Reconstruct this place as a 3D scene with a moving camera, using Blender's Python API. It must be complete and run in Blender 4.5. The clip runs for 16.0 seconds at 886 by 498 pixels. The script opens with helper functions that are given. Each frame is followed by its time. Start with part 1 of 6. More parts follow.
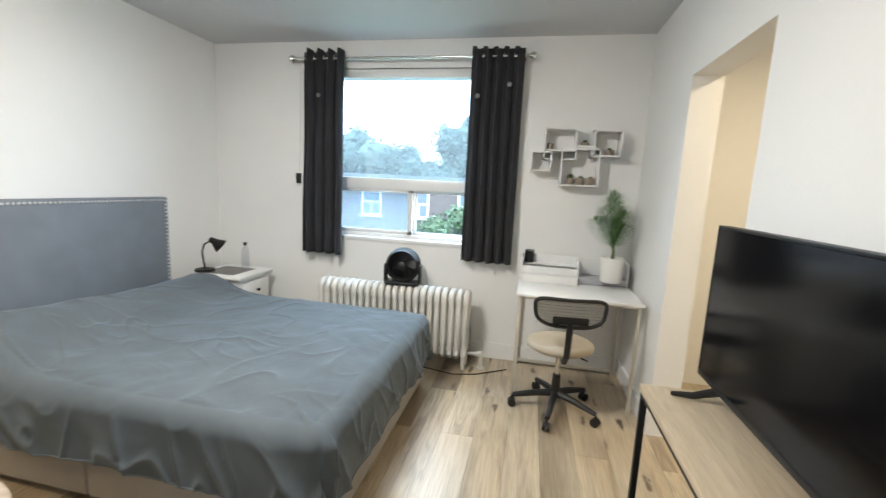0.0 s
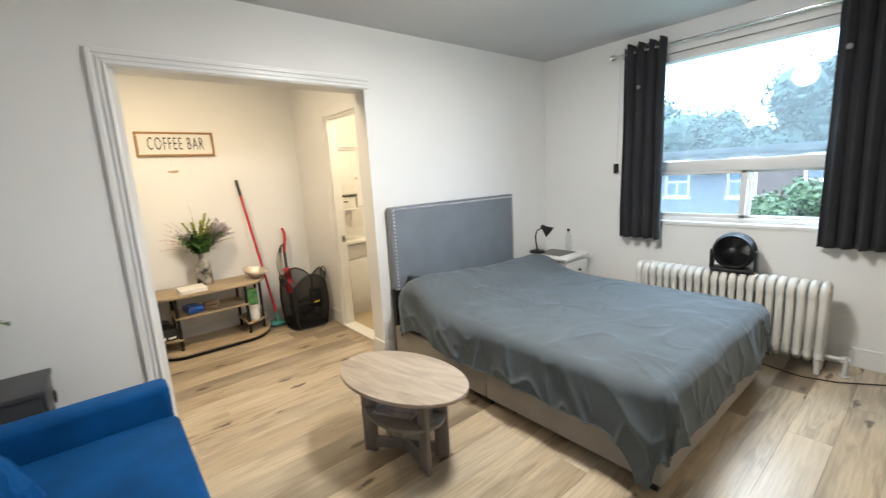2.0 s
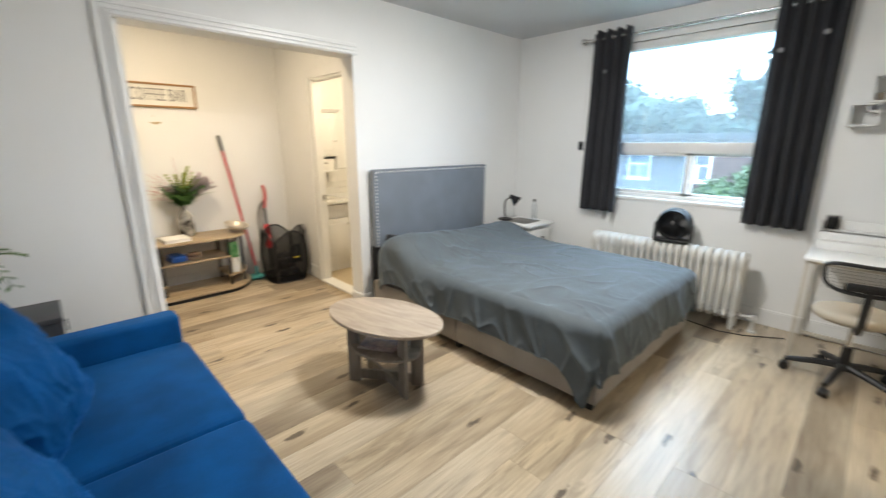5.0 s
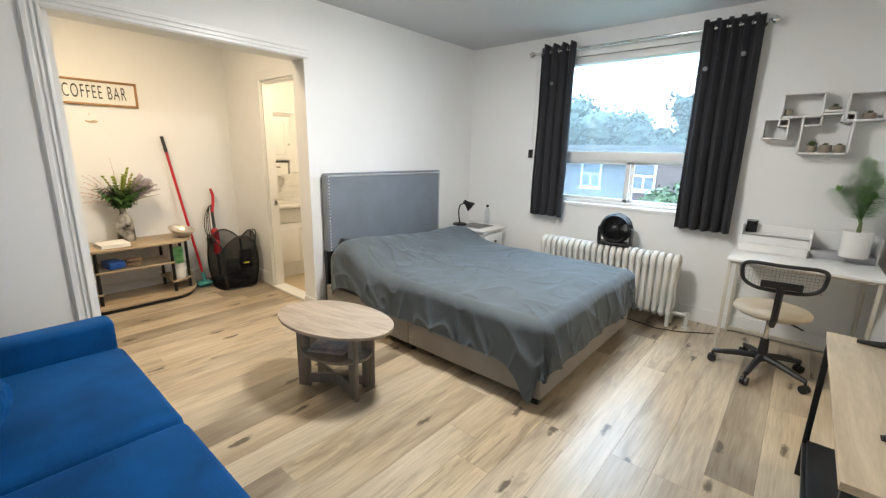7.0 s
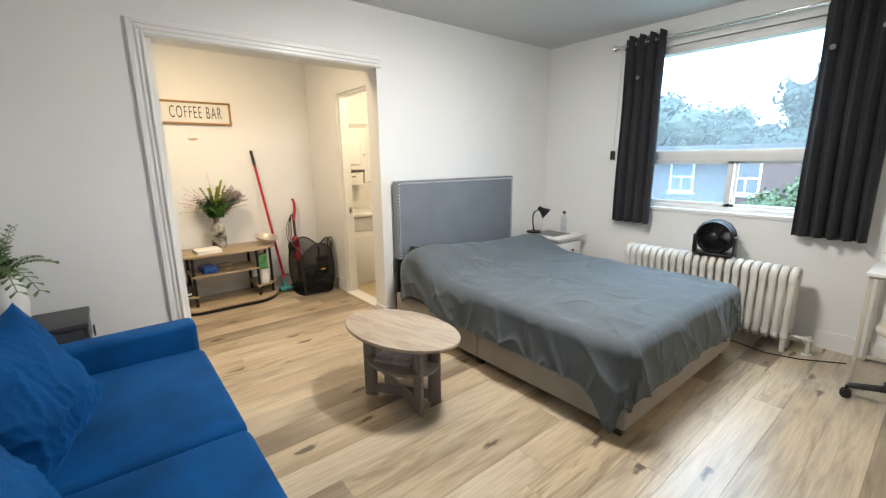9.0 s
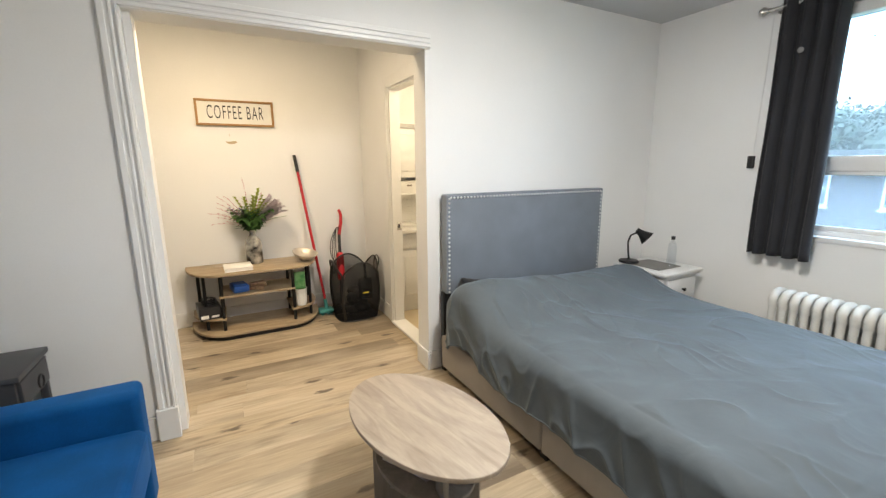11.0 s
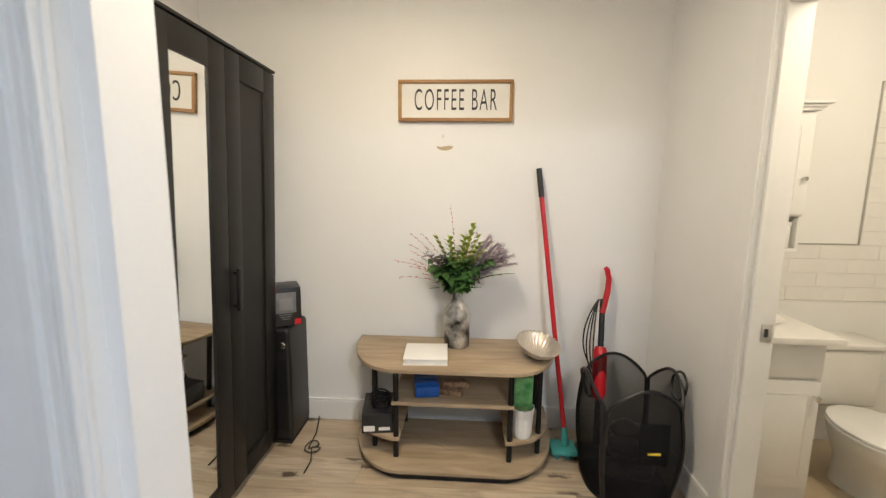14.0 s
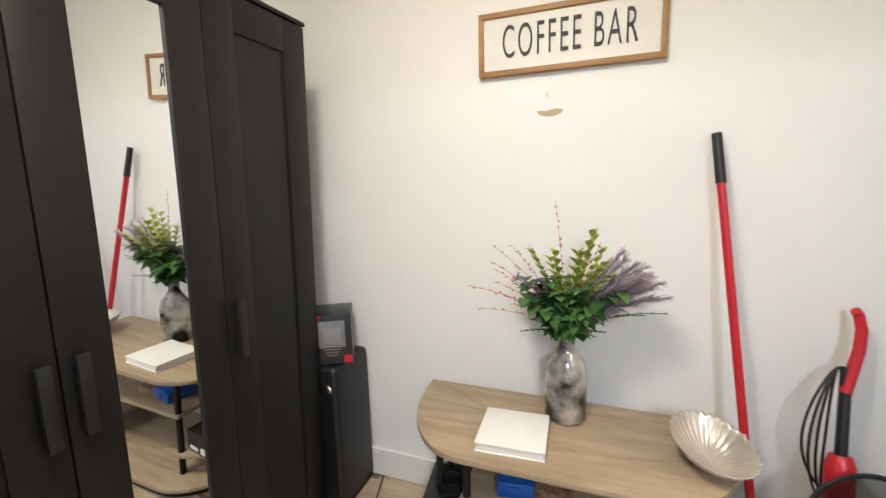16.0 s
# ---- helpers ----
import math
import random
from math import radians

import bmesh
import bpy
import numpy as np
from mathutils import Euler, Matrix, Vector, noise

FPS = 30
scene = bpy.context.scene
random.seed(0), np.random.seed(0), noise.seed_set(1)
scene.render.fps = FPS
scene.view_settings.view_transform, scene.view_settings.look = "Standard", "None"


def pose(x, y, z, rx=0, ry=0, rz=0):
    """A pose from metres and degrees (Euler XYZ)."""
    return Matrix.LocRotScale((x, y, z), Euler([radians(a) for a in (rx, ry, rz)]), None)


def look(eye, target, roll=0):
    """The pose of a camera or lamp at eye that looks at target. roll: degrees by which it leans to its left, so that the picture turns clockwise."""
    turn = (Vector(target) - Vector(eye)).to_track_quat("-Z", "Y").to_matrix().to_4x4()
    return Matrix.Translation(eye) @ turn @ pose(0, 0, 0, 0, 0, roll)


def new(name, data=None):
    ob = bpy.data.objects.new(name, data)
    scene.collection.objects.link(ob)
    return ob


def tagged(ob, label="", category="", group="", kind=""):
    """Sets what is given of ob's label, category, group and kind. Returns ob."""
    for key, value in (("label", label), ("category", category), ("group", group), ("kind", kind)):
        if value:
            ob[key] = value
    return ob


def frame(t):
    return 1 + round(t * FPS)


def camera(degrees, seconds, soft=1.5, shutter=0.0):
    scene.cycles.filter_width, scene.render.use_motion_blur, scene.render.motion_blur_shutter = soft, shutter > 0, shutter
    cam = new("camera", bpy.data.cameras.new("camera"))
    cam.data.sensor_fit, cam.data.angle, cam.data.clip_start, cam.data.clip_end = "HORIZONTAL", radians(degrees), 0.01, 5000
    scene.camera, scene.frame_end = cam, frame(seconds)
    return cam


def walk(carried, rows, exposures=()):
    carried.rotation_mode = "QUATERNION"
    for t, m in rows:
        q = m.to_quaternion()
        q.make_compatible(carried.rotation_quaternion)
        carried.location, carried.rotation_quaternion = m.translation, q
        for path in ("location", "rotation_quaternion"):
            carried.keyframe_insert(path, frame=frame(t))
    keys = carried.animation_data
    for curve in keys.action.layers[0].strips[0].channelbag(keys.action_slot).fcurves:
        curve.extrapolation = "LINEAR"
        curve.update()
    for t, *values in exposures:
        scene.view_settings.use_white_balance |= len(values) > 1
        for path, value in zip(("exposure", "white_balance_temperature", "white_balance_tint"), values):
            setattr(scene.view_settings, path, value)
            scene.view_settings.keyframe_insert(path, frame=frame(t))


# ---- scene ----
cam = camera(93.5, 16.0, 1.3, 0.35)
PATH = [
    (0, (-0.255, 0.072, 1.383), (-0.65, 2.01, 1.086), 2.8),
    (0.5, (-0.166, 0.089, 1.381), (-0.925, 1.907, 1.036), 1.4),
    (1, (-0.187, 0.033, 1.4), (-1.244, 1.693, 1.043), 1.2),
    (1.5, (-0.2, -0.102, 1.393), (-1.569, 1.325, 1.093), 0.1),
    (2, (-0.24, -0.383, 1.436), (-1.761, 0.865, 1.081), -3.3),
    (2.5, (-0.255, -0.506, 1.468), (-1.893, 0.589, 1.13), 0.9),
    (3, (-0.178, -0.563, 1.448), (-1.869, 0.43, 1.053), 1.3),
    (3.5, (-0.062, -0.601, 1.436), (-1.783, 0.273, 0.912), 0.3),
    (4, (-0.021, -0.605, 1.401), (-1.79, 0.189, 0.91), -0.4),
    (4.5, (-0.022, -0.604, 1.405), (-1.685, 0.385, 0.901), -0.3),
    (5, (-0.055, -0.646, 1.424), (-1.451, 0.697, 0.928), 0.1),
    (5.2, (-0.067, -0.625, 1.434), (-1.317, 0.854, 0.934), 0.1),
    (7.5, (0.056, -0.644, 1.391), (-1.233, 0.819, 0.945), 1.9),
    (8, (0.07, -0.64, 1.385), (-1.434, 0.605, 0.951), 1.2),
    (10.3, (-0.361, -0.113, 1.373), (-1.892, 1.109, 0.966), -2.9),
    (10.5, (-0.413, -0.03, 1.402), (-2.028, 1.083, 1.01), -2.7),
    (11, (-0.617, 0.073, 1.386), (-2.347, 0.996, 0.992), -0.4),
    (11.5, (-0.9, 0.134, 1.415), (-2.604, 1.11, 1.031), 0.2),
    (12, (-1.15, 0.228, 1.384), (-2.938, 1.057, 1.044), -1.4),
    (12.5, (-1.49, 0.38, 1.37), (-3.408, 0.843, 1.043), -1.1),
    (13, (-1.835, 0.318, 1.333), (-3.742, 0.747, 0.912), -2.3),
    (13.5, (-2.152, 0.36, 1.334), (-4.095, 0.703, 1.003), -0.6),
    (14, (-2.447, 0.343, 1.37), (-4.424, 0.23, 1.087), 0.7),
    (14.5, (-2.703, 0.336, 1.355), (-4.678, 0.302, 1.038), 1.3),
    (15, (-2.89, 0.324, 1.357), (-4.842, 0.543, 0.981), -0.1),
    (15.5, (-3.049, 0.342, 1.322), (-5.001, 0.018, 1.033), -0.4),
    (16, (-3.187, 0.394, 1.366), (-5.031, -0.31, 1.042), -1.6),
]
walk(cam, [(t, look(eye, target, roll)) for t, eye, target, roll in PATH],
     [(0.0, 0.94, 6750, 9), (1.4, 0.85, 6700, 9), (4.0, 0.88, 6550, 9), (11.0, 0.82, 6750, 10), (12.5, 0.74, 6550, 10), (13.5, 0.62, 6200, 10), (14.5, 0.70, 5600, 10), (15.2, 0.84, 5450, 10), (16.0, 0.88, 5450, 10)])

# ---- world and lights ----
world = bpy.data.worlds.new("sky")
scene.world = world
world.use_nodes = True
wn = world.node_tree
sky = wn.nodes.new("ShaderNodeTexSky")
sky.sky_type = "NISHITA"
sky.sun_disc = False
sky.sun_elevation = radians(28)
sky.sun_rotation = radians(200)
sky.dust_density = 3.0
cloud = wn.nodes.new("ShaderNodeMix")
cloud.data_type = "RGBA"
cloud.inputs["Factor"].default_value = 0.7
# overcast cloud is three times as bright overhead as at the horizon
co_ = wn.nodes.new("ShaderNodeTexCoord")
sep = wn.nodes.new("ShaderNodeSeparateXYZ")
rise = wn.nodes.new("ShaderNodeMapRange")
rise.inputs["To Min"].default_value, rise.inputs["To Max"].default_value = 0.44, 2.2
grey = wn.nodes.new("ShaderNodeVectorMath")
grey.operation = "SCALE"
grey.inputs[0].default_value = (24.0, 28.5, 34.0)
wn.links.new(co_.outputs["Generated"], sep.inputs[0])
wn.links.new(sep.outputs["Z"], rise.inputs["Value"])
wn.links.new(rise.outputs["Result"], grey.inputs["Scale"])
wn.links.new(grey.outputs[0], cloud.inputs["B"])
wn.links.new(sky.outputs[0], cloud.inputs["A"])
wn.links.new(cloud.outputs["Result"], wn.nodes["Background"].inputs[0])
wn.nodes["Background"].inputs[1].default_value = 0.2


def lamp(name, kind, place, power, colour, size=0.3, target=None):
    data = bpy.data.lights.new(name, kind)
    data.energy, data.color = power, colour
    if kind == "AREA":
        data.shape, data.size = "DISK", size
    else:
        data.shadow_soft_size = size
    ob = new(name, data)
    ob.matrix_world = look(place, target or (place[0], place[1] + 0.001, 0))
    return ob


sun = bpy.data.lights.new("sun", "SUN")
sun.energy, sun.angle, sun.color = 1.0, radians(12), (1.0, 0.95, 0.88)
new("sun", sun).matrix_world = look((0, -20, 25), (6, 20, 0))
lamp("room_ceiling_lamp", "AREA", (-1.35, 1.20, 2.41), 27, (1.0, 0.985, 0.955), 0.4)
lamp("room_lamp_glow", "POINT", (-1.35, 1.20, 2.28), 17, (1.0, 0.985, 0.955), 0.12)
# added lamp, unseen outside above the window head, standing in for overcast sky light
skylight = bpy.data.lights.new("window_sky_fill", "AREA")
skylight.shape, skylight.size, skylight.size_y = "RECTANGLE", 1.35, 0.55
skylight.energy, skylight.color = 30, (0.70, 0.85, 1.0)
new("window_sky_fill", skylight).matrix_world = look((-1.27, 3.95, 2.72), (-1.27, 2.45, 1.20))
lamp("hall_ceiling_lamp", "AREA", (-3.45, 0.05, 2.44), 15.5, (1.0, 0.80, 0.54), 0.3)
lamp("hall_lamp_glow", "POINT", (-3.45, 0.05, 2.30), 3.5, (1.0, 0.80, 0.53), 0.1)
lamp("bathroom_lamp", "AREA", (-3.55, 2.0, 2.44), 4.5, (1.0, 0.80, 0.52), 0.3)
lamp("bathroom_lamp_glow", "POINT", (-3.55, 2.0, 2.10), 10.5, (1.0, 0.80, 0.54), 0.1)
lamp("kitchen_lamp", "AREA", (1.4, 2.0, 2.44), 13, (1.0, 0.82, 0.56), 0.3)

# ---- materials ----


def material(name, base, rough=0.6, metal=0.0, vary=0.12, scale=6.0, bump=0.1, fine=60.0, other=None, spec=0.5):
    """A principled surface with colour that varies at two scales and fine relief."""
    m = bpy.data.materials.new(name)
    m.use_nodes = True
    nt = m.node_tree
    bsdf = nt.nodes["Principled BSDF"]
    co = nt.nodes.new("ShaderNodeTexCoord")
    n1 = nt.nodes.new("ShaderNodeTexNoise")
    n1.inputs["Scale"].default_value, n1.inputs["Detail"].default_value = scale, 5
    n2 = nt.nodes.new("ShaderNodeTexNoise")
    n2.inputs["Scale"].default_value, n2.inputs["Detail"].default_value = fine, 3
    nt.links.new(co.outputs["Object"], n1.inputs["Vector"])
    nt.links.new(co.outputs["Object"], n2.inputs["Vector"])
    mix = nt.nodes.new("ShaderNodeMix")
    mix.data_type = "RGBA"
    b2 = other or tuple(c * (1 - vary) for c in base)
    mix.inputs["A"].default_value = (*base, 1)
    mix.inputs["B"].default_value = (*b2, 1)
    ramp = nt.nodes.new("ShaderNodeMapRange")
    ramp.inputs["From Min"].default_value, ramp.inputs["From Max"].default_value = 0.35, 0.7
    nt.links.new(n1.outputs["Fac"], ramp.inputs["Value"])
    nt.links.new(ramp.outputs["Result"], mix.inputs["Factor"])
    mul = nt.nodes.new("ShaderNodeMix")
    mul.data_type, mul.blend_type = "RGBA", "MULTIPLY"
    mul.inputs["Factor"].default_value = min(1.0, vary)
    nt.links.new(mix.outputs["Result"], mul.inputs["A"])
    nt.links.new(n2.outputs["Fac"], mul.inputs["B"])
    nt.links.new(mul.outputs["Result"], bsdf.inputs["Base Color"])
    bsdf.inputs["Roughness"].default_value = rough
    bsdf.inputs["Metallic"].default_value = metal
    bsdf.inputs["Specular IOR Level"].default_value = spec
    if bump:
        bp = nt.nodes.new("ShaderNodeBump")
        bp.inputs["Strength"].default_value, bp.inputs["Distance"].default_value = bump, 0.004
        nt.links.new(n2.outputs["Fac"], bp.inputs["Height"])
        nt.links.new(bp.outputs["Normal"], bsdf.inputs["Normal"])
    return m


def wood(name, light, dark, grain=(1.0, 12.0, 12.0), rough=0.5, knots=0.0, spread=0.0, bump=0.15):
    """Wood with grain stretched along one axis; spread: how far single pieces differ."""
    m = bpy.data.materials.new(name)
    m.use_nodes = True
    nt = m.node_tree
    bsdf = nt.nodes["Principled BSDF"]
    co = nt.nodes.new("ShaderNodeTexCoord")
    info = nt.nodes.new("ShaderNodeObjectInfo")
    off = nt.nodes.new("ShaderNodeVectorMath")
    off.operation = "MULTIPLY_ADD"
    off.inputs[1].default_value = (37.0, 61.0, 13.0)
    rnd = nt.nodes.new("ShaderNodeCombineXYZ")
    for i in range(3):
        nt.links.new(info.outputs["Random"], rnd.inputs[i])
    nt.links.new(rnd.outputs[0], off.inputs[0])
    nt.links.new(co.outputs["Object"], off.inputs[2])
    mp = nt.nodes.new("ShaderNodeMapping")
    mp.inputs["Scale"].default_value = grain
    nt.links.new(off.outputs[0], mp.inputs["Vector"])
    n1 = nt.nodes.new("ShaderNodeTexNoise")
    n1.inputs["Scale"].default_value, n1.inputs["Detail"].default_value, n1.inputs["Distortion"].default_value = 1.6, 8, 1.2
    n2 = nt.nodes.new("ShaderNodeTexNoise")
    n2.inputs["Scale"].default_value, n2.inputs["Detail"].default_value = 14, 4
    nt.links.new(mp.outputs[0], n1.inputs["Vector"])
    nt.links.new(mp.outputs[0], n2.inputs["Vector"])
    ramp = nt.nodes.new("ShaderNodeValToRGB")
    ramp.color_ramp.elements[0].position, ramp.color_ramp.elements[0].color = 0.30, (*dark, 1)
    ramp.color_ramp.elements[1].position, ramp.color_ramp.elements[1].color = 0.62, (*light, 1)
    nt.links.new(n1.outputs["Fac"], ramp.inputs["Fac"])
    fine = nt.nodes.new("ShaderNodeMix")
    fine.data_type, fine.blend_type = "RGBA", "MULTIPLY"
    fine.inputs["Factor"].default_value = 0.28
    nt.links.new(ramp.outputs["Color"], fine.inputs["A"])
    nt.links.new(n2.outputs["Fac"], fine.inputs["B"])
    last = fine.outputs["Result"]
    if spread:
        hsv = nt.nodes.new("ShaderNodeHueSaturation")
        mr = nt.nodes.new("ShaderNodeMapRange")
        mr.inputs["To Min"].default_value, mr.inputs["To Max"].default_value = 1 - spread, 1 + spread
        nt.links.new(info.outputs["Random"], mr.inputs["Value"])
        nt.links.new(mr.outputs["Result"], hsv.inputs["Value"])
        nt.links.new(last, hsv.inputs["Color"])
        last = hsv.outputs["Color"]
    if knots:
        mp2 = nt.nodes.new("ShaderNodeMapping")
        mp2.inputs["Scale"].default_value = tuple(1.0 + 0.12 * g for g in grain)
        nt.links.new(off.outputs[0], mp2.inputs["Vector"])
        vo = nt.nodes.new("ShaderNodeTexNoise")
        vo.inputs["Scale"].default_value, vo.inputs["Detail"].default_value = 5.0, 2
        nt.links.new(mp2.outputs[0], vo.inputs["Vector"])
        kr = nt.nodes.new("ShaderNodeMapRange")
        kr.inputs["From Min"].default_value, kr.inputs["From Max"].default_value = 0.645, 0.72
        kr.inputs["To Max"].default_value = knots
        nt.links.new(vo.outputs["Fac"], kr.inputs["Value"])
        km = nt.nodes.new("ShaderNodeMix")
        km.data_type = "RGBA"
        km.inputs["B"].default_value = (dark[0] * 0.35, dark[1] * 0.3, dark[2] * 0.28, 1)
        nt.links.new(kr.outputs["Result"], km.inputs["Factor"])
        nt.links.new(last, km.inputs["A"])
        last = km.outputs["Result"]
    nt.links.new(last, bsdf.inputs["Base Color"])
    bsdf.inputs["Roughness"].default_value = rough
    bp = nt.nodes.new("ShaderNodeBump")
    bp.inputs["Strength"].default_value, bp.inputs["Distance"].default_value = bump, 0.002
    nt.links.new(n2.outputs["Fac"], bp.inputs["Height"])
    nt.links.new(bp.outputs["Normal"], bsdf.inputs["Normal"])
    return m


def cloth(name, base, weave=420.0, rough=0.85, sheen=0.2, vary=0.12, bump=0.25, spec=0.2):
    m = material(name, base, rough, 0.0, vary, 5.0, bump, weave, spec=spec)
    bsdf = m.node_tree.nodes["Principled BSDF"]
    bsdf.inputs["Sheen Weight"].default_value = sheen
    bsdf.inputs["Sheen Roughness"].default_value = 0.4
    return m


def crumpled(*args):
    """Cloth with soft creases a hand wide on top of its weave."""
    m = cloth(*args)
    nt = m.node_tree
    co = next(n for n in nt.nodes if n.type == "TEX_COORD")
    weave = next(n for n in nt.nodes if n.type == "BUMP")
    warp = nt.nodes.new("ShaderNodeTexNoise")
    warp.inputs["Scale"].default_value, warp.inputs["Detail"].default_value, warp.inputs["Distortion"].default_value = 6.0, 6, 1.4
    nt.links.new(co.outputs["Object"], warp.inputs["Vector"])
    bp = nt.nodes.new("ShaderNodeBump")
    bp.inputs["Strength"].default_value, bp.inputs["Distance"].default_value = 0.30, 0.016
    nt.links.new(warp.outputs["Fac"], bp.inputs["Height"])
    nt.links.new(weave.outputs["Normal"], bp.inputs["Normal"])
    nt.links.new(bp.outputs["Normal"], nt.nodes["Principled BSDF"].inputs["Normal"])
    return m


def pane(name, tint, rough=0.0, mirror=0.06, haze=0.0):
    """Window glass: it lets light through and mirrors a little; a translucent share imitates outdoor haze."""
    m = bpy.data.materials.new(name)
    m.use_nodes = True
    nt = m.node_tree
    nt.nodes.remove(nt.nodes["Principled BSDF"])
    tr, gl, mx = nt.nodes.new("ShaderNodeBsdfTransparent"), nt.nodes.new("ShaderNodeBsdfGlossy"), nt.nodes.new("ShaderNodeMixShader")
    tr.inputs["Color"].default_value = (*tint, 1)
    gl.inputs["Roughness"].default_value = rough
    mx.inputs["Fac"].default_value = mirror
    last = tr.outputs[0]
    if haze:
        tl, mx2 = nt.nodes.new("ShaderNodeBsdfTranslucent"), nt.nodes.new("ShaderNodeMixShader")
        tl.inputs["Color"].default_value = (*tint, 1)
        mx2.inputs["Fac"].default_value = haze
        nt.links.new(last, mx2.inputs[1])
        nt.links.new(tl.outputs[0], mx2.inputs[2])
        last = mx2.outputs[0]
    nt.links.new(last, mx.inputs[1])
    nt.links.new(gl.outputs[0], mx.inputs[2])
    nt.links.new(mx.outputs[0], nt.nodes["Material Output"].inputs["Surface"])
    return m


WALL = material("wall_paint", (0.84, 0.84, 0.83), 0.55, 0, 0.05, 1.2, 0.04, 140)
# greyer than the walls: the ceiling's weaker light is set in its colour
CEIL = material("dimmed_ceiling_paint", (0.60, 0.61, 0.62), 0.9, 0, 0.05, 1.5, 0.2, 120)
TRIM = material("trim_paint", (0.82, 0.82, 0.81), 0.35, 0, 0.05, 3, 0.05, 40)


def plank_material(name):
    """Laminate oak: one tone for each plank, long soft figure, fine grain, streaks and knots."""
    m = bpy.data.materials.new(name)
    m.use_nodes = True
    nt = m.node_tree
    bsdf = nt.nodes["Principled BSDF"]
    co, info = nt.nodes.new("ShaderNodeTexCoord"), nt.nodes.new("ShaderNodeObjectInfo")
    off = nt.nodes.new("ShaderNodeVectorMath")
    off.operation = "MULTIPLY_ADD"
    off.inputs[1].default_value = (37.0, 61.0, 13.0)
    rnd = nt.nodes.new("ShaderNodeCombineXYZ")
    for i in range(3):
        nt.links.new(info.outputs["Random"], rnd.inputs[i])
    nt.links.new(rnd.outputs[0], off.inputs[0])
    nt.links.new(co.outputs["Object"], off.inputs[2])

    def field(stretch, detail, lo, hi, a, b, distortion=0.0):
        mp, n, r = nt.nodes.new("ShaderNodeMapping"), nt.nodes.new("ShaderNodeTexNoise"), nt.nodes.new("ShaderNodeMapRange")
        mp.inputs["Scale"].default_value = stretch
        n.inputs["Scale"].default_value, n.inputs["Detail"].default_value, n.inputs["Distortion"].default_value = 1.0, detail, distortion
        r.inputs["From Min"].default_value, r.inputs["From Max"].default_value = lo, hi
        r.inputs["To Min"].default_value, r.inputs["To Max"].default_value = a, b
        nt.links.new(off.outputs[0], mp.inputs["Vector"])
        nt.links.new(mp.outputs[0], n.inputs["Vector"])
        nt.links.new(n.outputs["Fac"], r.inputs["Value"])
        return r.outputs["Result"]

    def blend(fac, base, colour, mode="MIX"):
        mx = nt.nodes.new("ShaderNodeMix")
        mx.data_type, mx.blend_type = "RGBA", mode
        nt.links.new(fac, mx.inputs["Factor"])
        nt.links.new(base, mx.inputs["A"])
        mx.inputs["B"].default_value = (*colour, 1)
        return mx.outputs["Result"]

    tone = nt.nodes.new("ShaderNodeValToRGB")
    tone.color_ramp.interpolation = "CONSTANT"
    els = tone.color_ramp.elements
    els[0].position, els[0].color = 0.0, (0.49, 0.39, 0.265, 1)
    els[1].position, els[1].color = 0.22, (0.57, 0.47, 0.335, 1)
    for p, c in ((0.40, (0.38, 0.305, 0.215)), (0.55, (0.53, 0.425, 0.285)), (0.68, (0.28, 0.225, 0.16)), (0.79, (0.53, 0.44, 0.32)), (0.91, (0.215, 0.17, 0.12))):
        els.new(p).color = (*c, 1)
    nt.links.new(info.outputs["Random"], tone.inputs["Fac"])
    c = tone.outputs["Color"]
    c = blend(field((7.0, 0.9, 7.0), 8, 0.44, 0.62, 0.0, 0.46, 0.8), c, (0.30, 0.235, 0.16))
    # heavy dark figure on some planks, little on others
    some, heavy = nt.nodes.new("ShaderNodeMath"), nt.nodes.new("ShaderNodeMath")
    some.operation, some.inputs[1].default_value, some.inputs[2].default_value = "MULTIPLY_ADD", 7.31, 0.17
    frac = nt.nodes.new("ShaderNodeMath")
    frac.operation = "FRACT"
    heavy.operation = "MULTIPLY"
    nt.links.new(info.outputs["Random"], some.inputs[0])
    nt.links.new(some.outputs[0], frac.inputs[0])
    nt.links.new(frac.outputs[0], heavy.inputs[0])
    nt.links.new(field((17.0, 2.0, 17.0), 9, 0.48, 0.62, 0.0, 0.62, 1.6), heavy.inputs[1])
    c = blend(heavy.outputs[0], c, (0.165, 0.120, 0.080))
    c = blend(field((3.0, 0.9, 3.0), 3, 0.46, 0.66, 0.0, 0.55), c, (0.66, 0.57, 0.43))
    grain = field((110.0, 5.0, 110.0), 6, 0.35, 0.65, 0.0, 0.34)
    c = blend(grain, c, (0.45, 0.40, 0.36), "MULTIPLY")
    # knots: small, drawn out along the plank, on some planks only
    mp, vo = nt.nodes.new("ShaderNodeMapping"), nt.nodes.new("ShaderNodeTexVoronoi")
    mp.inputs["Scale"].default_value = (7.5, 2.6, 0.0)
    vo.voronoi_dimensions = "2D"
    vo.inputs["Scale"].default_value = 1.0
    ripple = nt.nodes.new("ShaderNodeMapRange")
    ripple.inputs["From Min"].default_value, ripple.inputs["From Max"].default_value = 0.16, 0.07
    ripple.inputs["To Max"].default_value = 0.9
    nt.links.new(off.outputs[0], mp.inputs["Vector"])
    nt.links.new(mp.outputs[0], vo.inputs["Vector"])
    wob = nt.nodes.new("ShaderNodeMath")
    wob.operation = "ADD"
    nt.links.new(vo.outputs["Distance"], wob.inputs[0])
    nt.links.new(field((40.0, 18.0, 40.0), 5, 0.2, 0.8, -0.12, 0.12), wob.inputs[1])
